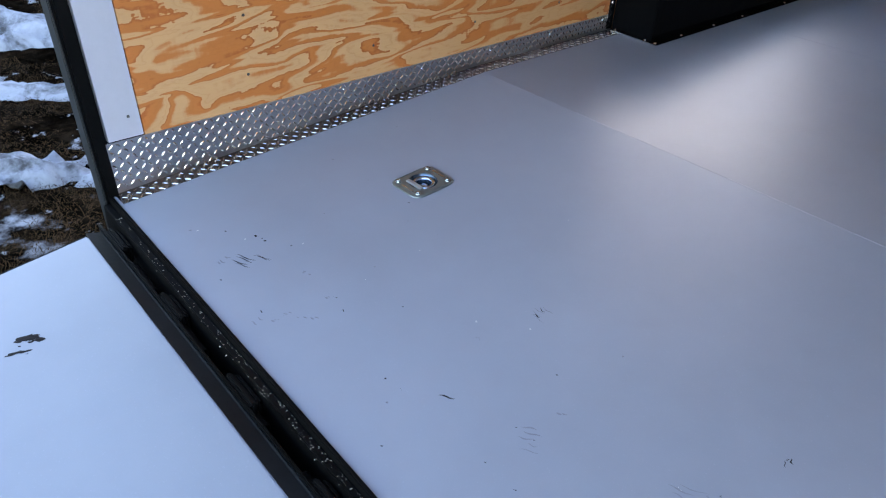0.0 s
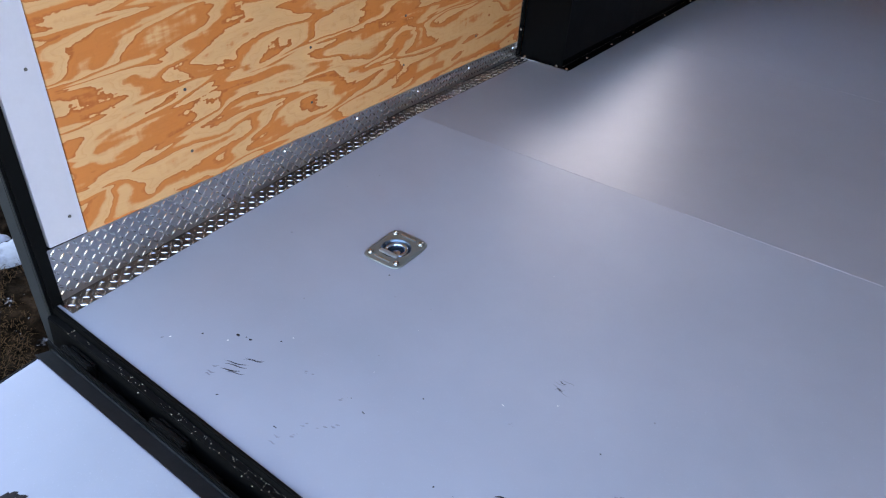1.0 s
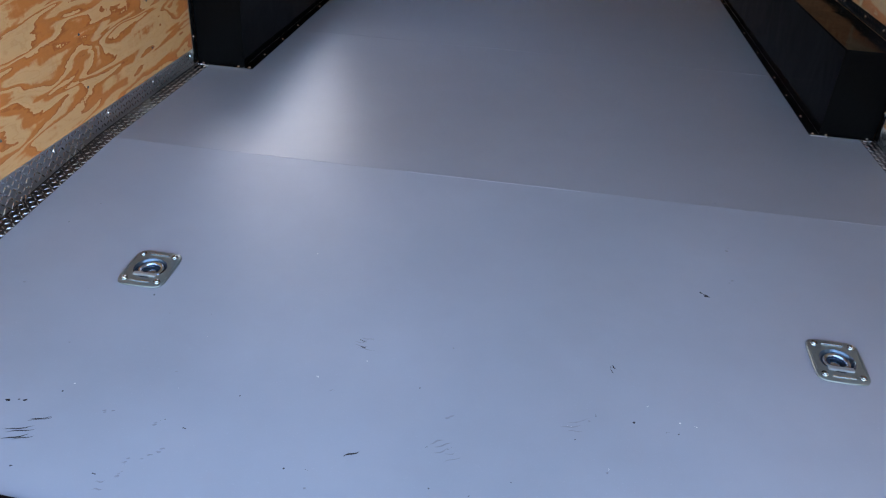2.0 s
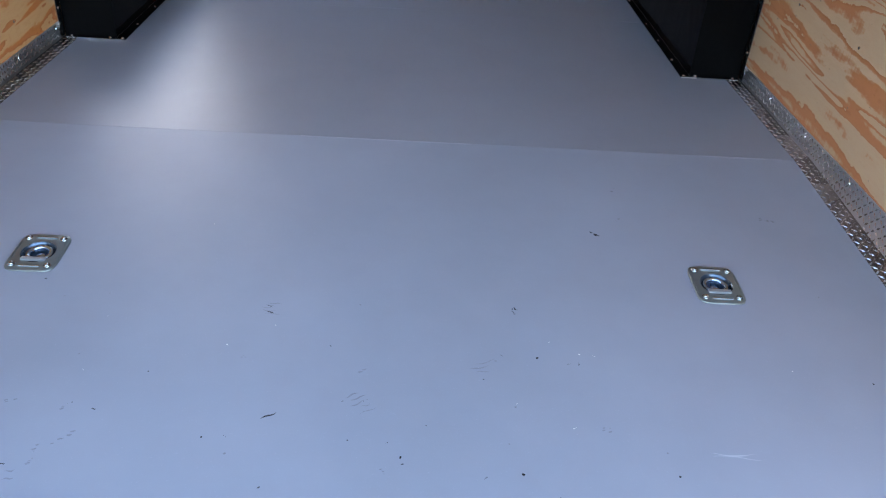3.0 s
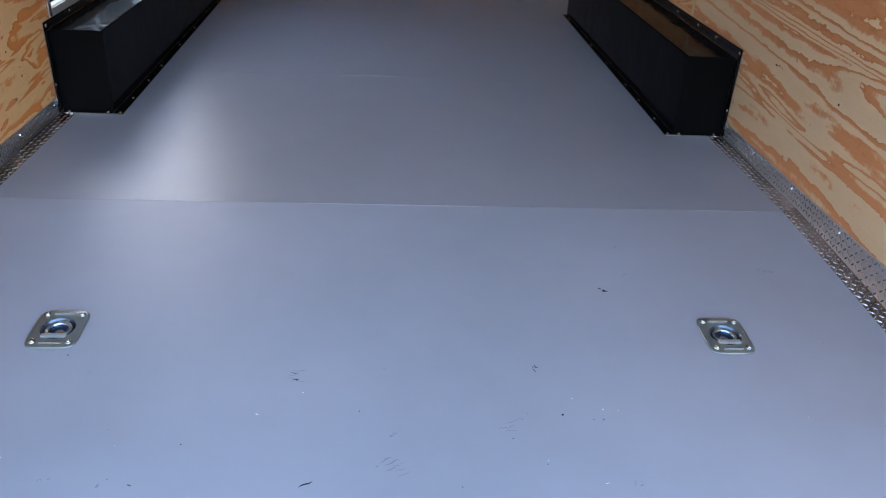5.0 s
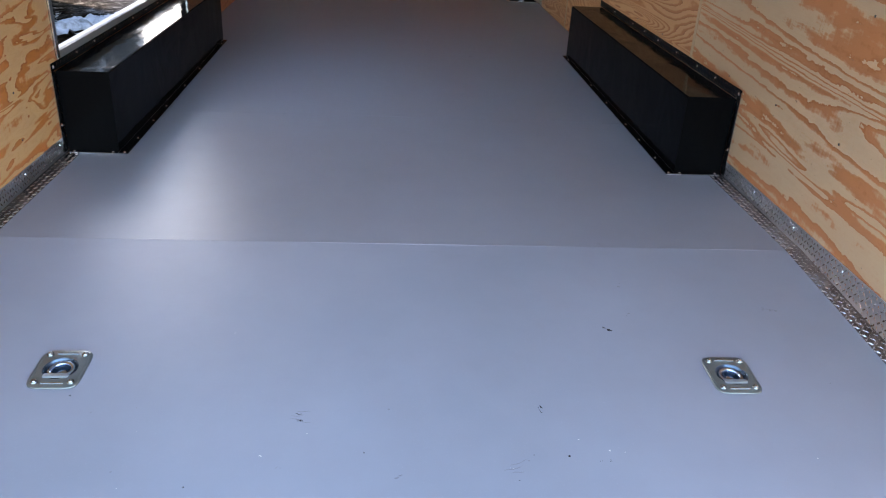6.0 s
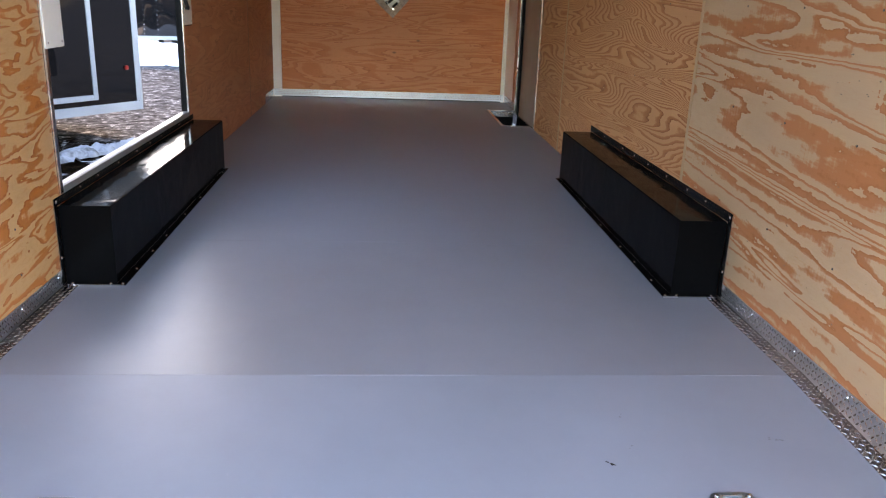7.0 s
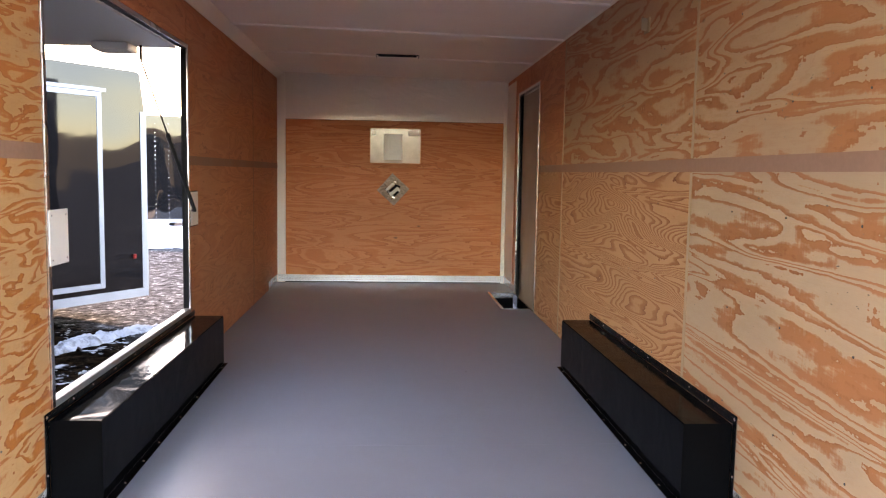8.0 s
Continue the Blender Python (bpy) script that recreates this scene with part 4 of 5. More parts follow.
for k in range(8):
    x = -1.14 + 0.31 * k
    sill_parts += [part("hinge_knuckle", box(x, x + 0.105, Y_REAR - 0.056, Y_REAR - 0.043, ZS - 0.07, ZS - 0.019, 0.004), M_FRAME, rear_frame, "scuffed black hinge knuckle")]
    sill_parts += [part("hinge_knuckle", box(x + 0.006, x + 0.098, Y_REAR - 0.0425, Y_REAR - 0.031, ZS - 0.07, ZS - 0.026, 0.004), M_FRAME, rear_frame)]
for o in sill_parts:
    o.matrix_world = SKEWED @ o.matrix_world
for s in (-1, 1):
    x0, x1 = sorted((s * (W - 0.0002), s * (W + PW)))
    part("white_strip", leant(box(x0, x1, rear_y(s * W) + 0.0165, Y_WOOD - 0.003, 0.066, 2.2), (rear_y(s * W) + Y_WOOD) / 2, 0.066, reach=0.15), M_JAMB, rear_frame, "white jamb strip with screws")
    for z in (0.12, 0.45, 0.8, 1.2, 1.6):
        part("screw", add_cyl(bmesh.new(), Matrix.Translation((s * (W - 0.0002), Y_WOOD - 0.03 - LEAN * (z - 0.066), z)) @ pose(0, 0, 0, 0, -90 * s, 0), 0.004, 0.003, 0.002, 8), M_SCREW_DARK, rear_frame)

RAMP_X = 1.147
RAMP_LEN = 2.5
RAMP_TILT = 9.0
ramp_door = thing("ramp_door", "lowered rear ramp door, grey painted, with black edges", "ramp door", (0, Y_REAR - 0.088, ZS - 0.0235))
RAMP_AT = SKEWED @ pose(0, Y_REAR - 0.088, ZS - 0.0235, RAMP_TILT, 0, 0)
ramp_door.matrix_world = RAMP_AT
local(ramp_door, "panel", box(-RAMP_X + 0.004, RAMP_X - 0.004, -RAMP_LEN, -0.0125, -0.04, 0.0, 0.003), M_RAMP, "grey painted ramp panel")
bm = bmesh.new()
ends = [[bm.verts.new((x, y, z)) for y, z in ((-0.012, -0.001), (0.018, -0.014), (0.0205, -0.0105), (0.024, -0.0125), (0.024, -0.06), (-0.012, -0.06))] for x in (-RAMP_X - 0.01, RAMP_X + 0.01)]
for k in range(6):
    bm.faces.new((ends[0][k], ends[0][(k + 1) % 6], ends[1][(k + 1) % 6], ends[1][k]))
bm.faces.new(ends[0])
bm.faces.new(ends[1][::-1])
local(ramp_door, "edge_rail", bm, M_RAMP_EDGE, "black sloping steel edge rail with a worn lip")
for s in (-1, 1):
    x0, x1 = sorted((s * (RAMP_X - 0.004), s * (RAMP_X + 0.006)))
    local(ramp_door, "side_rail", box(x0, x1, -RAMP_LEN, -0.0125, -0.045, -0.003, 0.003), M_FRAME)
bm = bmesh.new()
for i in range(9):
    x = -1.0 + i * 0.25
    add_cyl(bm, pose(x, 0.035, -0.036, 0, 90, 0), 0.010, 0.010, 0.12, 10)
local(ramp_door, "hinge", bm, M_FRAME, "black hinge barrels")


def blot(name, cx, cy, size, mat, label, seed, ramp=False, count=7, stretch=1.0, turn=0.0, fat=1.0):
    """A smear of dried dirt: a few thin ragged flakes."""
    rnd = random.Random(seed)
    bm = bmesh.new()
    for i in range(count):
        ox, oy = rnd.gauss(0, size * 0.45) * stretch, rnd.gauss(0, size * 0.45)
        r = size * fat * rnd.uniform(0.1, 0.45)
        ring = []
        k = 9
        for j in range(k):
            a = j * math.tau / k
            q = r * rnd.uniform(0.55, 1.1)
            ring.append(bm.verts.new((ox + q * math.cos(a) * stretch, oy + q * math.sin(a) * 0.6, 0.0004)))
        top = bm.verts.new((ox, oy, 0.0012 + 0.05 * r / fat))
        for j in range(k):
            bm.faces.new((ring[j], ring[(j + 1) % k], top))
    ob = part(name, bm, mat)
    if ramp:
        ob.matrix_world = RAMP_AT @ pose(cx, cy, 0, 0, 0, turn)
    else:
        ob.matrix_world = pose(cx, cy, tail_z(cy) + 0.0003, TILT if cy < Y_KINK else 0, 0, turn)
    return tagged(ob, label, "dirt", "marks on the floor", "stuff")


def scuff(cx, cy, length, count, turn, mat, seed, gap=0.012):
    """A few parallel rubbed lines."""
    rnd = random.Random(seed)
    bm = bmesh.new()
    for i in range(count):
        y = (i - count / 2) * gap + rnd.uniform(-0.003, 0.003)
        l = length * rnd.uniform(0.5, 1.0)
        x0 = rnd.uniform(-0.2, 0.2) * length
        w = rnd.uniform(0.0006, 0.0019)
        n = 6
        lean = rnd.uniform(-0.12, 0.12)
        a = [bm.verts.new((x0 + (k / n - 0.5) * l, y + lean * (k / n - 0.5) * l + w * math.sin(math.pi * k / n) + 0.002 * math.sin(k + i), 0.0007)) for k in range(n + 1)]
        b = [bm.verts.new((x0 + (k / n - 0.5) * l, y + lean * (k / n - 0.5) * l - w * math.sin(math.pi * k / n) + 0.002 * math.sin(k + i), 0.0007)) for k in range(n + 1)]
        for k in range(n):
            bm.faces.new((a[k], a[k + 1], b[k + 1], b[k]))
    ob = part("scuff_mark", bm, mat)
    ob.matrix_world = pose(cx, cy, tail_z(cy) + 0.0002, TILT, 0, turn)
    return tagged(ob, "dark rubbed scuff lines on the grey floor", "scuff", "marks on the floor", "stuff")


blot("dirt_smear", -0.882, -0.228, 0.017, M_GREASE, "dark smear of mud on the ramp", 11, True, 14, 1.1, 50, 2.0)
blot("dirt_smear", -0.852, -0.243, 0.011, M_GREASE, "dark smear of mud on the ramp", 17, True, 7, 2.2, 65, 1.6)
blot("dirt_spot", -0.844, 0.644, 0.019, M_GREASE, "small dark dirt spot on the grey floor", 12, count=3)
blot("dirt_spot", -0.919, 0.60, 0.007, M_GREASE, "small dark dirt spot on the grey floor", 13, count=2)
blot("dirt_spot", -0.764, 0.503, 0.006, M_GREASE, "small dark dirt spot on the grey floor", 14, count=2)
blot("dirt_spot", 0.519, 1.262, 0.012, M_GREASE, "small dark dirt spot on the grey floor", 15, count=5, stretch=1.6, turn=-35, fat=1.2)
blot("dirt_spot", 0.60, 1.72, 0.012, M_FAINT, "faint grey smudge on the grey floor", 16, count=3)
blot("dirt_spot", 0.60, 1.48, 0.012, M_FAINT, "faint grey smudge on the grey floor", 18, count=3)
blot("dirt_spot", 0.585, 1.335, 0.010, M_FAINT, "faint grey smudge on the grey floor", 19, count=3)
blot("dirt_spot", 0.437, 4.30, 0.012, M_GREASE, "small dark dirt spot on the grey floor", 20, count=2)
for k in range(7):
    a = radians(200 + 20 * k)
    blot("dirt_spot", 0.991 + 0.022 * math.cos(a), 1.375 + 0.016 * math.sin(a), 0.008, M_FAINT, "faint curved grey smudge on the grey floor", 100 + k, count=2, stretch=1.4)
scuff(-0.797, 0.584, 0.06, 2, 27, M_GREASE, 21, 0.004)
scuff(-0.784, 0.611, 0.07, 2, 27, M_GREASE, 29, 0.004)
scuff(-0.785, 0.566, 0.05, 2, 27, M_GREASE, 33, 0.004)
scuff(-0.822, 0.547, 0.025, 3, 27, M_RUB, 22)
scuff(-0.235, 0.94, 0.04, 4, 0, M_RUB, 23)
scuff(-0.24, 0.945, 0.018, 2, 5, M_GREASE, 34, 0.022)
scuff(-0.191, 0.646, 0.035, 1, 40, M_GREASE, 24)
scuff(-0.03, 0.685, 0.04, 5, 30, M_RUB, 25)
scuff(-0.508, 0.647, 0.012, 1, 30, M_GREASE, 30)
scuff(-0.62, 0.522, 0.014, 1, 40, M_GREASE, 31)
scuff(-0.596, 0.50, 0.03, 2, 20, M_FAINT, 32)
scuff(0.21, 0.79, 0.05, 3, 20, M_FAINT, 26)
scuff(0.29, 0.965, 0.02, 2, -40, M_GREASE, 27)
scuff(0.675, 0.588, 0.12, 3, 2, M_PALE_RUB, 28, 0.004)

for i, (x, y) in enumerate(((-0.552, 0.652), (-0.26, 0.59), (-0.061, 0.681), (-0.017, 0.686), (-0.039, 0.59), (0.028, 0.584), (0.057, 0.542), (-0.178, 0.485),
                            (0.285, 0.965), (0.248, 0.821), (0.387, 0.803), (0.409, 0.804), (0.21, 0.751), (0.205, 0.521), (0.324, 0.478))):
    blot("dirt_spot", x, y, 0.0045, M_GREASE, "tiny dark dirt spot on the grey floor", 40 + i, count=2, stretch=1.3, turn=25)
for i, (x, y) in enumerate(((-0.264, 0.784), (-0.662, 0.658), (-0.567, 0.639), (-0.523, 0.581), (-0.542, 0.563), (-0.571, 0.548), (-0.575, 0.524), (-0.032, 0.759), (0.438, 0.64), (0.026, 0.527))):
    blot("dirt_spot", x, y, 0.009, M_FAINT, "faint grey smudge on the grey floor", 60 + i, count=3, stretch=1.5, turn=25)
for i, (x, y) in enumerate(((-0.305, 0.819), (0.356, 0.865), (0.442, 0.826), (0.202, 0.785), (0.272, 0.694), (0.852, 0.805), (0.375, 0.636))):
    blot("paint_chip", x, y, 0.004, M_CHIP, "tiny pale chip on the grey floor", 80 + i, count=2, stretch=1.5)

rnd = random.Random(5)
for mat, count, label, sz in ((M_GREASE, 14, "dark crumbs of dirt scattered on the floor", 0.0019), (M_FAINT, 16, "faint grey specks on the painted floor", 0.0026), (M_CHIP, 8, "pale chips scattered on the floor", 0.0016)):
    bm = bmesh.new()
    for i in range(count):
        x = rnd.uniform(-1.1, 1.1)
        y = min(1.6, Y_REAR + 0.02 + abs(rnd.gauss(0, 0.42)))
        z = tail_z(y) + 0.0004
        r = sz * rnd.uniform(0.5, 1.6)
        ring = [bm.verts.new((x + r * rnd.uniform(0.6, 1.4) * math.cos(j), y + r * rnd.uniform(0.6, 1.4) * math.sin(j), z)) for j in range(6)]
        tip = bm.verts.new((x, y, z + 0.35 * r))
        for j in range(6):
            bm.faces.new((ring[j], ring[(j + 1) % 6], tip))
    tagged(part("floor_crumbs", bm, mat), label, "dirt", "marks on the floor", "stuff")
bm = bmesh.new()
for i in range(260):
    x, y = max(-1.15, min(1.1, rnd.gauss(-0.35, 0.45))), Y_REAR - 0.0125 - abs(rnd.gauss(0, 0.009))
    r = rnd.uniform(0.0005, 0.0017)
    ring = [bm.verts.new((x + r * math.cos(j), y + r * math.sin(j), ZS - 0.0102)) for j in range(6)]
    tip = bm.verts.new((x, y, ZS - 0.0102 + r))
    for j in range(6):
        bm.faces.new((ring[j], ring[(j + 1) % 6], tip))
grit = part("sill_grit", bm, M_GRIT)
grit.matrix_world = SKEWED
tagged(grit, "pale grit lying on the black sill ledge", "grit", kind="stuff")


# ---------------------------------------------------------------- escape hatch
hatch_frame = thing("hatch_frame", "pale aluminium frame lining the open escape hatch", "hatch frame", (-W, DO0, DZ0), kind="structure")
x_in, x_out = -W + 0.001, -W - 0.028
for nm, a, b, c, d in (("jamb", DO0 - 0.025, DO0 + 0.003, DZ0 - 0.025, DZ1 + 0.025), ("jamb", DO1 - 0.003, DO1 + 0.025, DZ0 - 0.025, DZ1 + 0.025),
                       ("sill", DO0 + 0.0035, DO1 - 0.0035, DZ0 - 0.025, DZ0 + 0.003), ("head", DO0 + 0.0035, DO1 - 0.0035, DZ1 - 0.003, DZ1 + 0.025)):
    part(nm, box(x_out, x_in, a, b, c, d, 0.002), M_RUBBER if nm != "sill" else M_SILL, hatch_frame)
for a, b, c, d in ((DO0 - 0.024, DO0 + 0.001, DZ0 - 0.024, DZ1 + 0.024), (DO1 - 0.001, DO1 + 0.024, DZ0 - 0.024, DZ1 + 0.024),
                   (DO0 + 0.0015, DO1 - 0.0015, DZ0 - 0.026, DZ0 + 0.001), (DO0 + 0.0015, DO1 - 0.0015, DZ1 - 0.001, DZ1 + 0.024)):
    part("bead", box(-W + 0.0012, -W + 0.0075, a, b, c, d, 0.001), M_SILL if b - a > 1 and c < 1 else M_ALU, hatch_frame, "bright inner bead")
part("seal", box(x_out - 0.003, x_out + 0.004, DO1 - 0.010, DO1 - 0.0035, DZ0 + 0.004, DZ1 - 0.004, 0.004), M_RUBBER, hatch_frame, "black rubber door seal")
part("seal", box(x_out - 0.003, x_out + 0.004, DO0 + 0.0035, DO0 + 0.010, DZ0 + 0.004, DZ1 - 0.004, 0.004), M_RUBBER, hatch_frame, "black rubber door seal")

hatch_door = thing("hatch_door", "white-lined escape hatch door swung up level outside", "hatch door", (-W - 0.03, DO0, DZ1))
XO = -W - 0.05
part("panel", box(XO - 1.52, XO, DO0 + 0.01, DO1 - 0.005, DZ1 - 0.002, DZ1 + 0.035, 0.004), M_DOOR, hatch_door, "smooth off-white inner lining")
part("edge_rail", box(XO - 1.545, XO - 1.521, DO0, DO1, DZ1 - 0.004, DZ1 + 0.04, 0.003), M_ALU, hatch_door)
for y in (DO0 + 0.0, DO1 - 0.014):
    part("edge_rail", box(XO - 1.52, XO, y, y + 0.0095, DZ1 - 0.004, DZ1 + 0.04, 0.002), M_ALU, hatch_door)
part("latch", box(XO - 0.42, XO - 0.22, DO1 - 0.20, DO1 - 0.012, DZ1 - 0.045, DZ1 - 0.0025, 0.005), M_DOOR, hatch_door, "off-white latch housing")
bm = bmesh.new()
for i in range(22):
    y = DO0 + 0.05 + i * 0.085
    add_cyl(bm, pose(XO + 0.012, y, DZ1 + 0.012, -90, 0, 0), 0.009, 0.009, 0.06, 10)
part("hinge", bm, M_ALU, hatch_door, "bright hinge knuckles")

for nm, y0, y1, z0, z1 in (("strut_plate", 4.45, 4.63, 0.86, 1.065), ("strut_plate", 2.472, 2.635, 0.85, 1.05)):
    base = thing(nm, "white reinforcing plate screwed beside the hatch", "plate", (-W, y0, z0), group="strut plates")
    part("plate", box(-W + 0.0065, -W + 0.011, y0, y1, z0, z1, 0.002), M_WHITE, base)
    if y0 > 3:
        part("backing", box(-W + 0.0005, -W + 0.006, y0 - 0.006, y1 + 0.006, z0 - 0.006, z1 + 0.006, 0.001), M_RUBBER, base, "dark edge behind the plate")
    for yy in (y0 + 0.02, y1 - 0.02):
        for zz in (z0 + 0.02, z1 - 0.02):
            part("screw", add_cyl(bmesh.new(), Matrix.Translation((-W + 0.011, yy, zz)) @ pose(0, 0, 0, 0, 90, 0), 0.004, 0.003, 0.002, 8), M_SCREW, base)
strut = thing("gas_strut", "black gas strut holding the hatch door up", "gas strut", (-W, 4.55, 0.95))
A, B = Vector((-W + 0.045, 4.405, 0.955)), Vector((-1.475, 4.345, 1.825))
C = A.lerp(B, 0.48)
part("cylinder", rod(A, C, 0.011), M_RUBBER, strut)
part("collar", rod(C, A.lerp(B, 0.52), 0.014), M_RUBBER, strut)
part("piston", rod(C, B, 0.005), M_FRAME, strut)
part("ball_joint", rod(Vector((-W + 0.0115, 4.475, 0.955)), A, 0.008), M_FRAME, strut)
part("ball_joint", rod(B, B + Vector((0, 0, 0.083)), 0.008), M_FRAME, strut)


# ---------------------------------------------------------------- side entry door and step well
door_1 = thing("door_1", "closed side entry door with pale frame and tan lining", "door", (W + 0.03, SD0, 0), kind="structure")
part("leaf", box(W + 0.035, W + 0.075, SD0 + 0.03, SD1 - 0.03, -0.06, SDZ - 0.03, 0.004), M_LEAF, door_1, "grey-brown lined door leaf")
part("jamb", box(W - 0.006, W + 0.09, SD0 - 0.002, SD0 + 0.024, 0.0, SDZ, 0.002), M_ALU, door_1)
part("jamb", box(W - 0.006, W + 0.09, SD1 - 0.024, SD1 + 0.002, 0.0, SDZ, 0.002), M_ALU, door_1)
part("head", box(W - 0.006, W + 0.09, SD0 + 0.0245, SD1 - 0.0245, SDZ - 0.024, SDZ + 0.002, 0.002), M_ALU, door_1)
part("seal", box(W + 0.005, W + 0.033, SD1 - 0.07, SD1 - 0.0245, 0.0, SDZ - 0.03, 0.004), M_RUBBER, door_1, "black door seal")
part("latch", box(W + 0.012, W + 0.034, SD0 + 0.05, SD0 + 0.10, 0.95, 1.07, 0.004), M_FRAME, door_1, "small black door latch")
step_well = thing("step_well", "dark recessed step well beside the entry door", "step well", (WELL[0], WELL[2], -0.2), kind="structure")
part("bottom", box(WELL[0], W, WELL[2], WELL[3], -0.22, -0.20), M_FRAME, step_well)
part("side_plate", box(WELL[0] - 0.004, WELL[0] - 0.0005, WELL[2], WELL[3], -0.2, -0.051), M_FRAME, step_well)
part("back_plate", box(WELL[0], W, WELL[3] - 0.004, WELL[3] - 0.0005, -0.2, -0.056), M_FRAME, step_well)
part("riser_trim", box(WELL[0], W, WELL[3] - 0.004, WELL[3] - 0.0005, -0.055, -0.001), M_TREAD, step_well, "bright tread plate nosing")
o = part("treads", treads(Vector((WELL[0] + 0.005, WELL[3] - 0.004, -0.005)), Vector((1, 0, 0)), Vector((0, 0, -1)), Vector((0, -1, 0)), 0.23, lambda d: 0.05), M_TREAD, step_well)
o["kind"] = "stuff"
for x0, x1, y0, y1 in ((WELL[0] - 0.025, WELL[0] - 0.0005, WELL[2] - 0.02, WELL[3] + 0.025), (WELL[0], W - 0.005, WELL[3] + 0.0005, WELL[3] + 0.025), (WELL[0], W - 0.005, WELL[2] - 0.02, WELL[2] - 0.0005)):
    part("edge_trim", box(x0, x1, y0, y1, 0.0005, 0.004, 0.0008), M_ALU, step_well, "bright metal nosing")


# ---------------------------------------------------------------- small fittings
vent = thing("roof_vent", "closed roof vent, a dark slot in a white rim", "vent", (0.02, 6.56, 2.22))
zc = ceil_z(0.02)
part("rim", box(-0.16, 0.205, 6.555, 6.575, zc - 0.009, zc - 0.002, 0.002), M_FRAME, vent, "dark rim")
part("slot", box(-0.145, 0.19, 6.5755, 6.62, zc - 0.016, zc - 0.002, 0.003), M_RUBBER, vent, "dark vent slot")
for x in (-0.166, 0.20):
    part("clip", box(x, x + 0.012, 6.576, 6.60, zc - 0.03, zc - 0.002, 0.002), M_ALU, vent, "bright clip")
lamp = thing("wall_bracket", "small clear plastic bracket on the upper wall", "bracket", (W, 3.54, 1.94))
part("plate", box(W - 0.009, W - 0.0003, 3.50, 3.58, 1.915, 1.99, 0.003), M_BRACKET, lamp)
part("hook", box(W - 0.04, W - 0.0095, 3.515, 3.524, 1.925, 1.985, 0.003), M_LEAF, lamp, "dark hooked edge")
pouch = thing("document_pouch", "clear plastic sleeve holding papers, taped to the front panel", "pouch", (0.02, Y_FRONT, 1.49))
part("sleeve", box(-0.245, 0.295, Y_FRONT - 0.006, Y_FRONT - 0.0015, 1.305, 1.675, 0.001), M_CLEAR, pouch, "shiny clear sleeve")
part("paper", box(-0.10, 0.10, Y_FRONT - 0.0085, Y_FRONT - 0.0065, 1.34, 1.62), M_PAPER, pouch, "grey printed sheet")
for x0, x1 in ((-0.235, -0.19), (0.16, 0.28)):
    part("paper", box(x0, x1, Y_FRONT - 0.0085, Y_FRONT - 0.0065, 1.60, 1.66), M_PAPER, pouch)
bag = thing("parts_bag", "crumpled clear bag of small parts hung cornerwise on the panel", "bag", (0.005, Y_FRONT, 1.02))
bm = bmesh.new()
n = 18
g = [[bm.verts.new(((i / n - 0.5) * 0.25, -0.008 - 0.03 * (1 - (2 * i / n - 1) ** 2) * (1 - (2 * j / n - 1) ** 2) - 0.03 * abs(noise.noise(Vector((i * 0.55, j * 0.55, 9)))), (j / n - 0.5) * 0.25)) for i in range(n + 1)] for j in range(n + 1)]
for j in range(n):
    for i in range(n):
        bm.faces.new((g[j][i], g[j][i + 1], g[j + 1][i + 1], g[j + 1][i]))
o = local(bag, "film", bm, M_CLEAR, "crumpled shiny film")
o.matrix_local = pose(0, -0.004, 0, 0, 42, 0)
for cx, cz, lx, lz, turn, mat in ((-0.035, 0.03, 0.045, 0.010, -42, M_BATTEN_WHITE), (-0.01, 0.005, 0.05, 0.009, -42, M_RUBBER), (0.01, -0.02, 0.045, 0.011, -42, M_BATTEN_WHITE), (0.03, -0.045, 0.03, 0.008, -42, M_RUBBER), (0.05, 0.0, 0.02, 0.010, 35, M_BATTEN_WHITE),
                                  (0.045, 0.04, 0.025, 0.007, 20, M_RUBBER), (-0.03, -0.045, 0.03, 0.008, 48, M_BATTEN_WHITE), (0.0, -0.075, 0.02, 0.007, 40, M_SCREW), (-0.065, -0.01, 0.022, 0.006, 50, M_RUBBER), (0.005, 0.07, 0.022, 0.006, -42, M_SCREW)):
    o = local(bag, "fitting", box(-1.3 * lx, 1.3 * lx, -0.066, -0.052, -1.4 * lz, 1.4 * lz, 0.004), mat)
    o.matrix_local = pose(cx, 0, cz, 0, turn, 0)

# wall screws
def wall_screws(parent, side, ys, zs):
    s = -1 if side == "left" else 1
    for y in ys:
        for z in zs:
            part("screw", add_cyl(bmesh.new(), Matrix.Translation((s * (W + 0.0003), y, z)) @ pose(0, 0, 0, 0, -90 * s, 0), 0.0045, 0.0035, 0.0018, 8), M_SCREW_DARK, parent)


wall_screws(wall_left, "left", (0.87, 1.28, 1.69, 2.10), (0.155, 0.31, 0.72, 1.08))
wall_screws(wall_right, "right", (1.25, 1.66, 2.07, 2.47, 3.28, 3.69), (0.36, 0.72, 1.08, 1.45, 1.8))


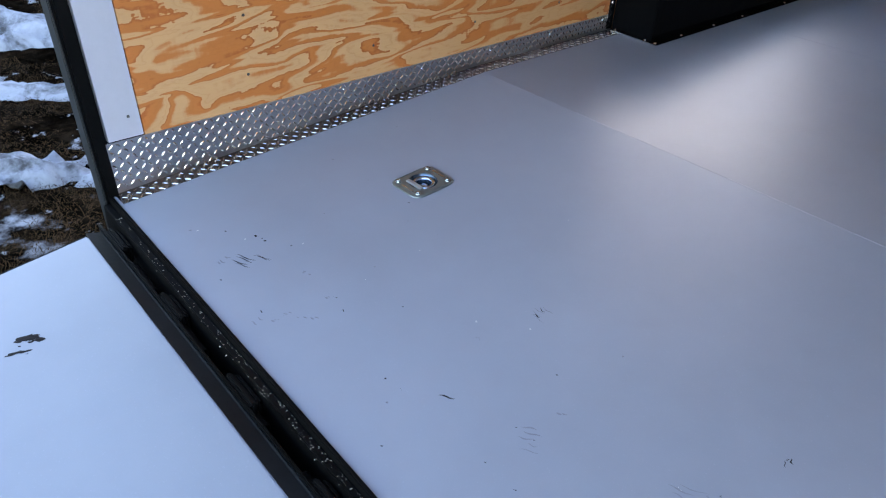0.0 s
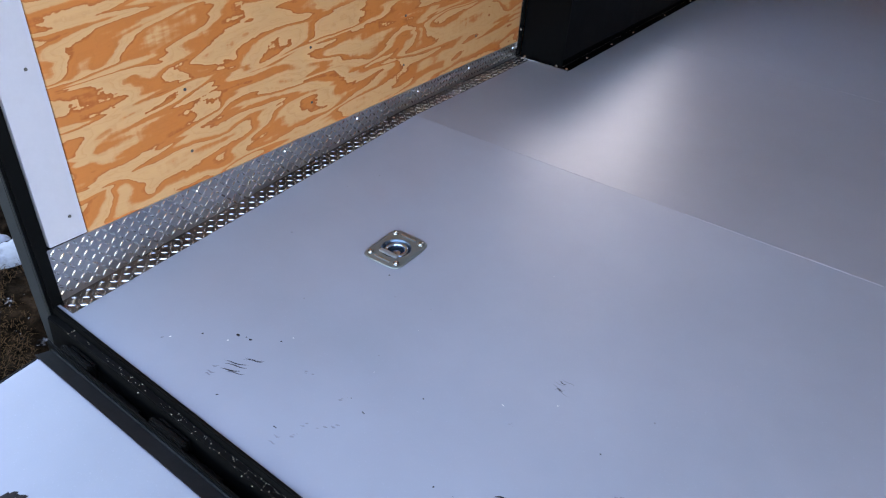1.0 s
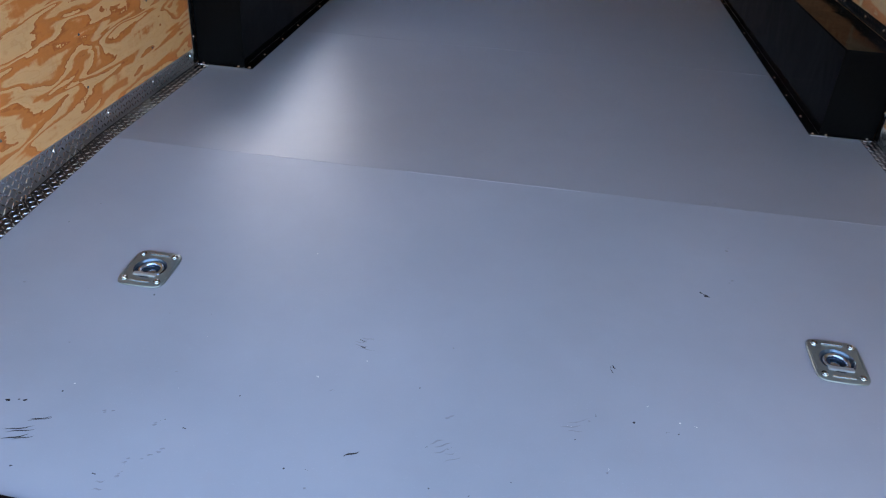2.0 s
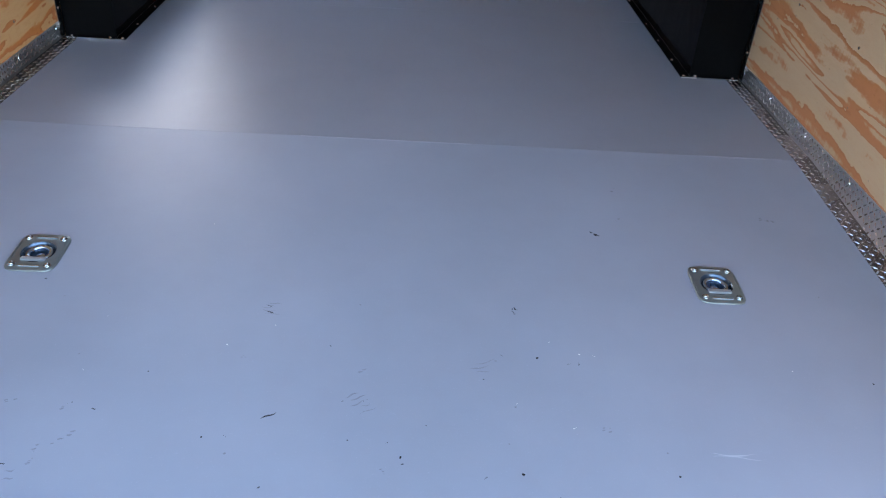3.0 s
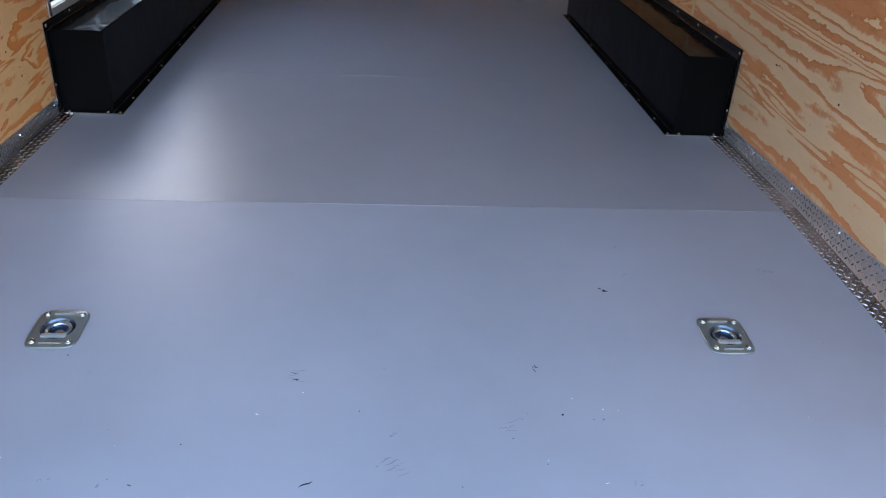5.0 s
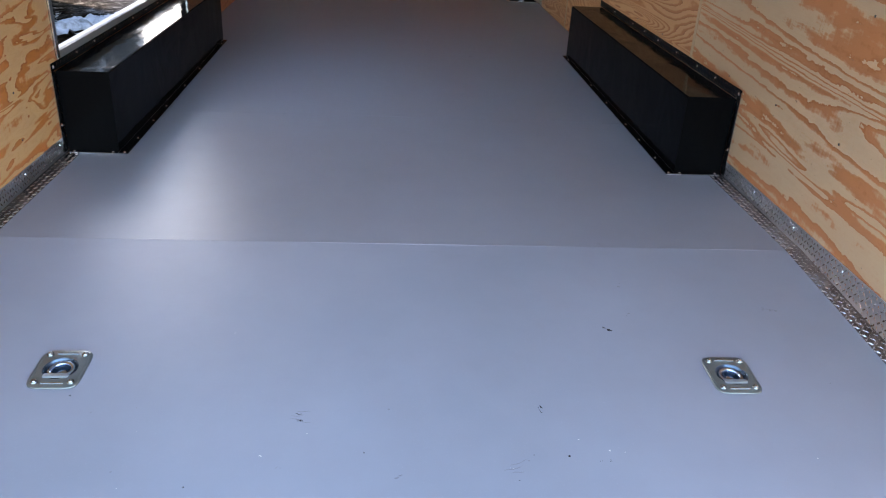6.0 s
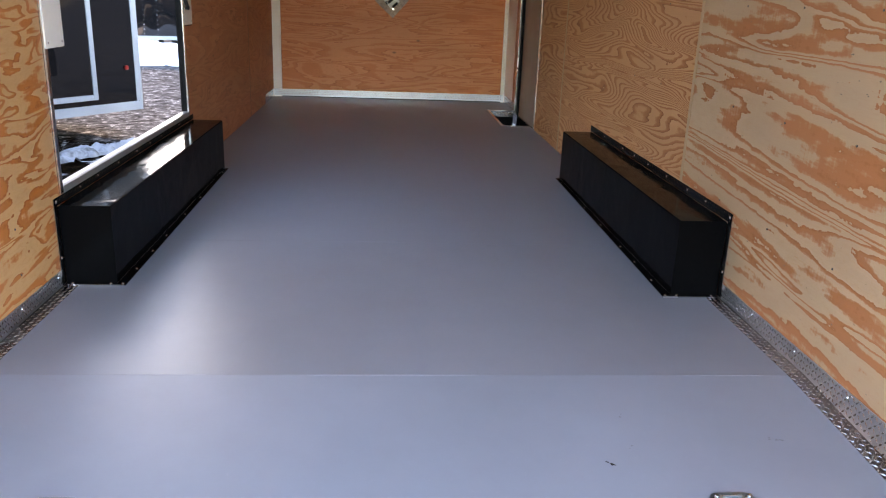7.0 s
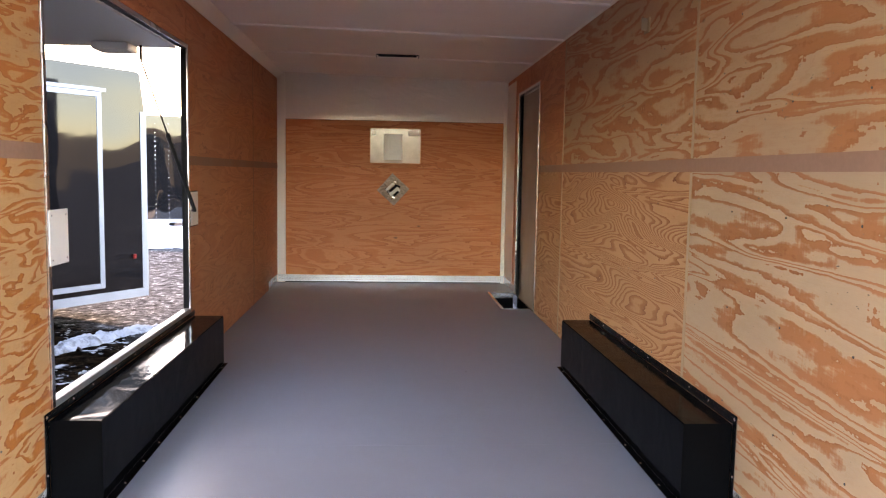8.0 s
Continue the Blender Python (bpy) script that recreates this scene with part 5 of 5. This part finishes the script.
# ---------------------------------------------------------------- other trailers outside
def parked_trailer(name, corner, turn, length, depth, height, label, door):
    """A black cargo trailer; local x runs along the visible side from its corner, y into its body."""
    base = thing(name, label, "trailer", (corner[0], corner[1], GROUND), turn, group="parked trailers")
    z0, z1 = 0.33, height
    bm = bmesh.new()
    # body with a chamfered upper corner edge
    prof = [(0, z0), (0, z1 - 0.45), (-0.06, z1 - 0.02), (-0.12, z1), (-length, z1), (-length, z0)]
    a = [bm.verts.new((x, 0, z)) for x, z in prof]
    b = [bm.verts.new((x, depth, z)) for x, z in prof]
    k = len(prof)
    bm.faces.new(a)
    bm.faces.new(b[::-1])
    for i in range(k):
        bm.faces.new((a[i], a[(i + 1) % k], b[(i + 1) % k], b[i]))
    local(base, "body", bm, M_SKIN, "glossy black skin")
    local(base, "bottom_rail", box(-length, 0.01, -0.012, -0.001, z0 - 0.03, z0 + 0.07, 0.003), M_RAIL, "bright bottom rail")
    local(base, "corner_rail", box(-0.07, 0.012, -0.012, -0.001, z0 + 0.072, z1 - 0.46, 0.003), M_RAIL, "bright corner rail")
    local(base, "side_rail", box(0.001, 0.012, 0.0, depth, z0 - 0.03, z0 + 0.07, 0.003), M_ALU)
    if door:
        d0, d1, e0, e1 = door
        leaf = local(base, "door", box(d0 + 0.06, d1 - 0.06, -0.022, -0.003, e0 + 0.06, e1 - 0.06, 0.004), M_SKIN, "black door skin")
        for q in ((d0, d0 + 0.058, e0, e1), (d1 - 0.058, d1, e0, e1), (d0 + 0.0585, d1 - 0.0585, e0, e0 + 0.058), (d0 + 0.0585, d1 - 0.0585, e1 - 0.058, e1)):
            local(leaf, "door_frame", box(q[0], q[1], -0.03, -0.0005, q[2], q[3], 0.003), M_RAIL, "bright door frame")
        local(base, "marker_light", box(-0.205, -0.165, -0.03, -0.001, z0 + 0.435, z0 + 0.485, 0.006), M_RED, "small red marker light")
    for x in () if door else (-2.55, -2.9, -3.25):
        bm = bmesh.new()
        for k in range(22):
            add_cyl(bm, pose(x, -0.001, z0 + 0.12 + k * 0.125, 90, 0, 0), 0.016, 0.010, 0.008, 8)
        local(base, "rivet_row", bm, M_ALU, "bright rivets along a panel seam")["kind"] = "stuff"
    if door:
        local(base, "drip_rail", box(door[0] - 0.05, door[1] + 0.05, -0.05, -0.001, door[3] + 0.001, door[3] + 0.04, 0.004), M_RAIL, "bright drip rail over the door")
    for x in (-length * 0.45, -length * 0.45 - 0.85):
        if -x < length:
            bm = bmesh.new()
            add_cyl(bm, pose(x, 0.02, 0.33, -90, 0, 0), 0.33, 0.33, 0.2, 28)
            tyre = local(base, "tyre", bm, M_RUBBER)
            local(tyre, "rim", add_cyl(bmesh.new(), pose(x, 0.015, 0.33, -90, 0, 0), 0.2, 0.2, 0.01, 24), M_ALU)
    return base


parked_trailer("cargo_trailer", (-2.93, 9.20), 56.2, 8.0, 2.4, 2.94, "glossy black cargo trailer with bright rails and side door", (-1.62, -0.60, 0.46, 2.66))
parked_trailer("cargo_trailer", (-3.8, 23.0), 15, 4.2, 2.4, 3.3, "farther black cargo trailer with bright rails", None)
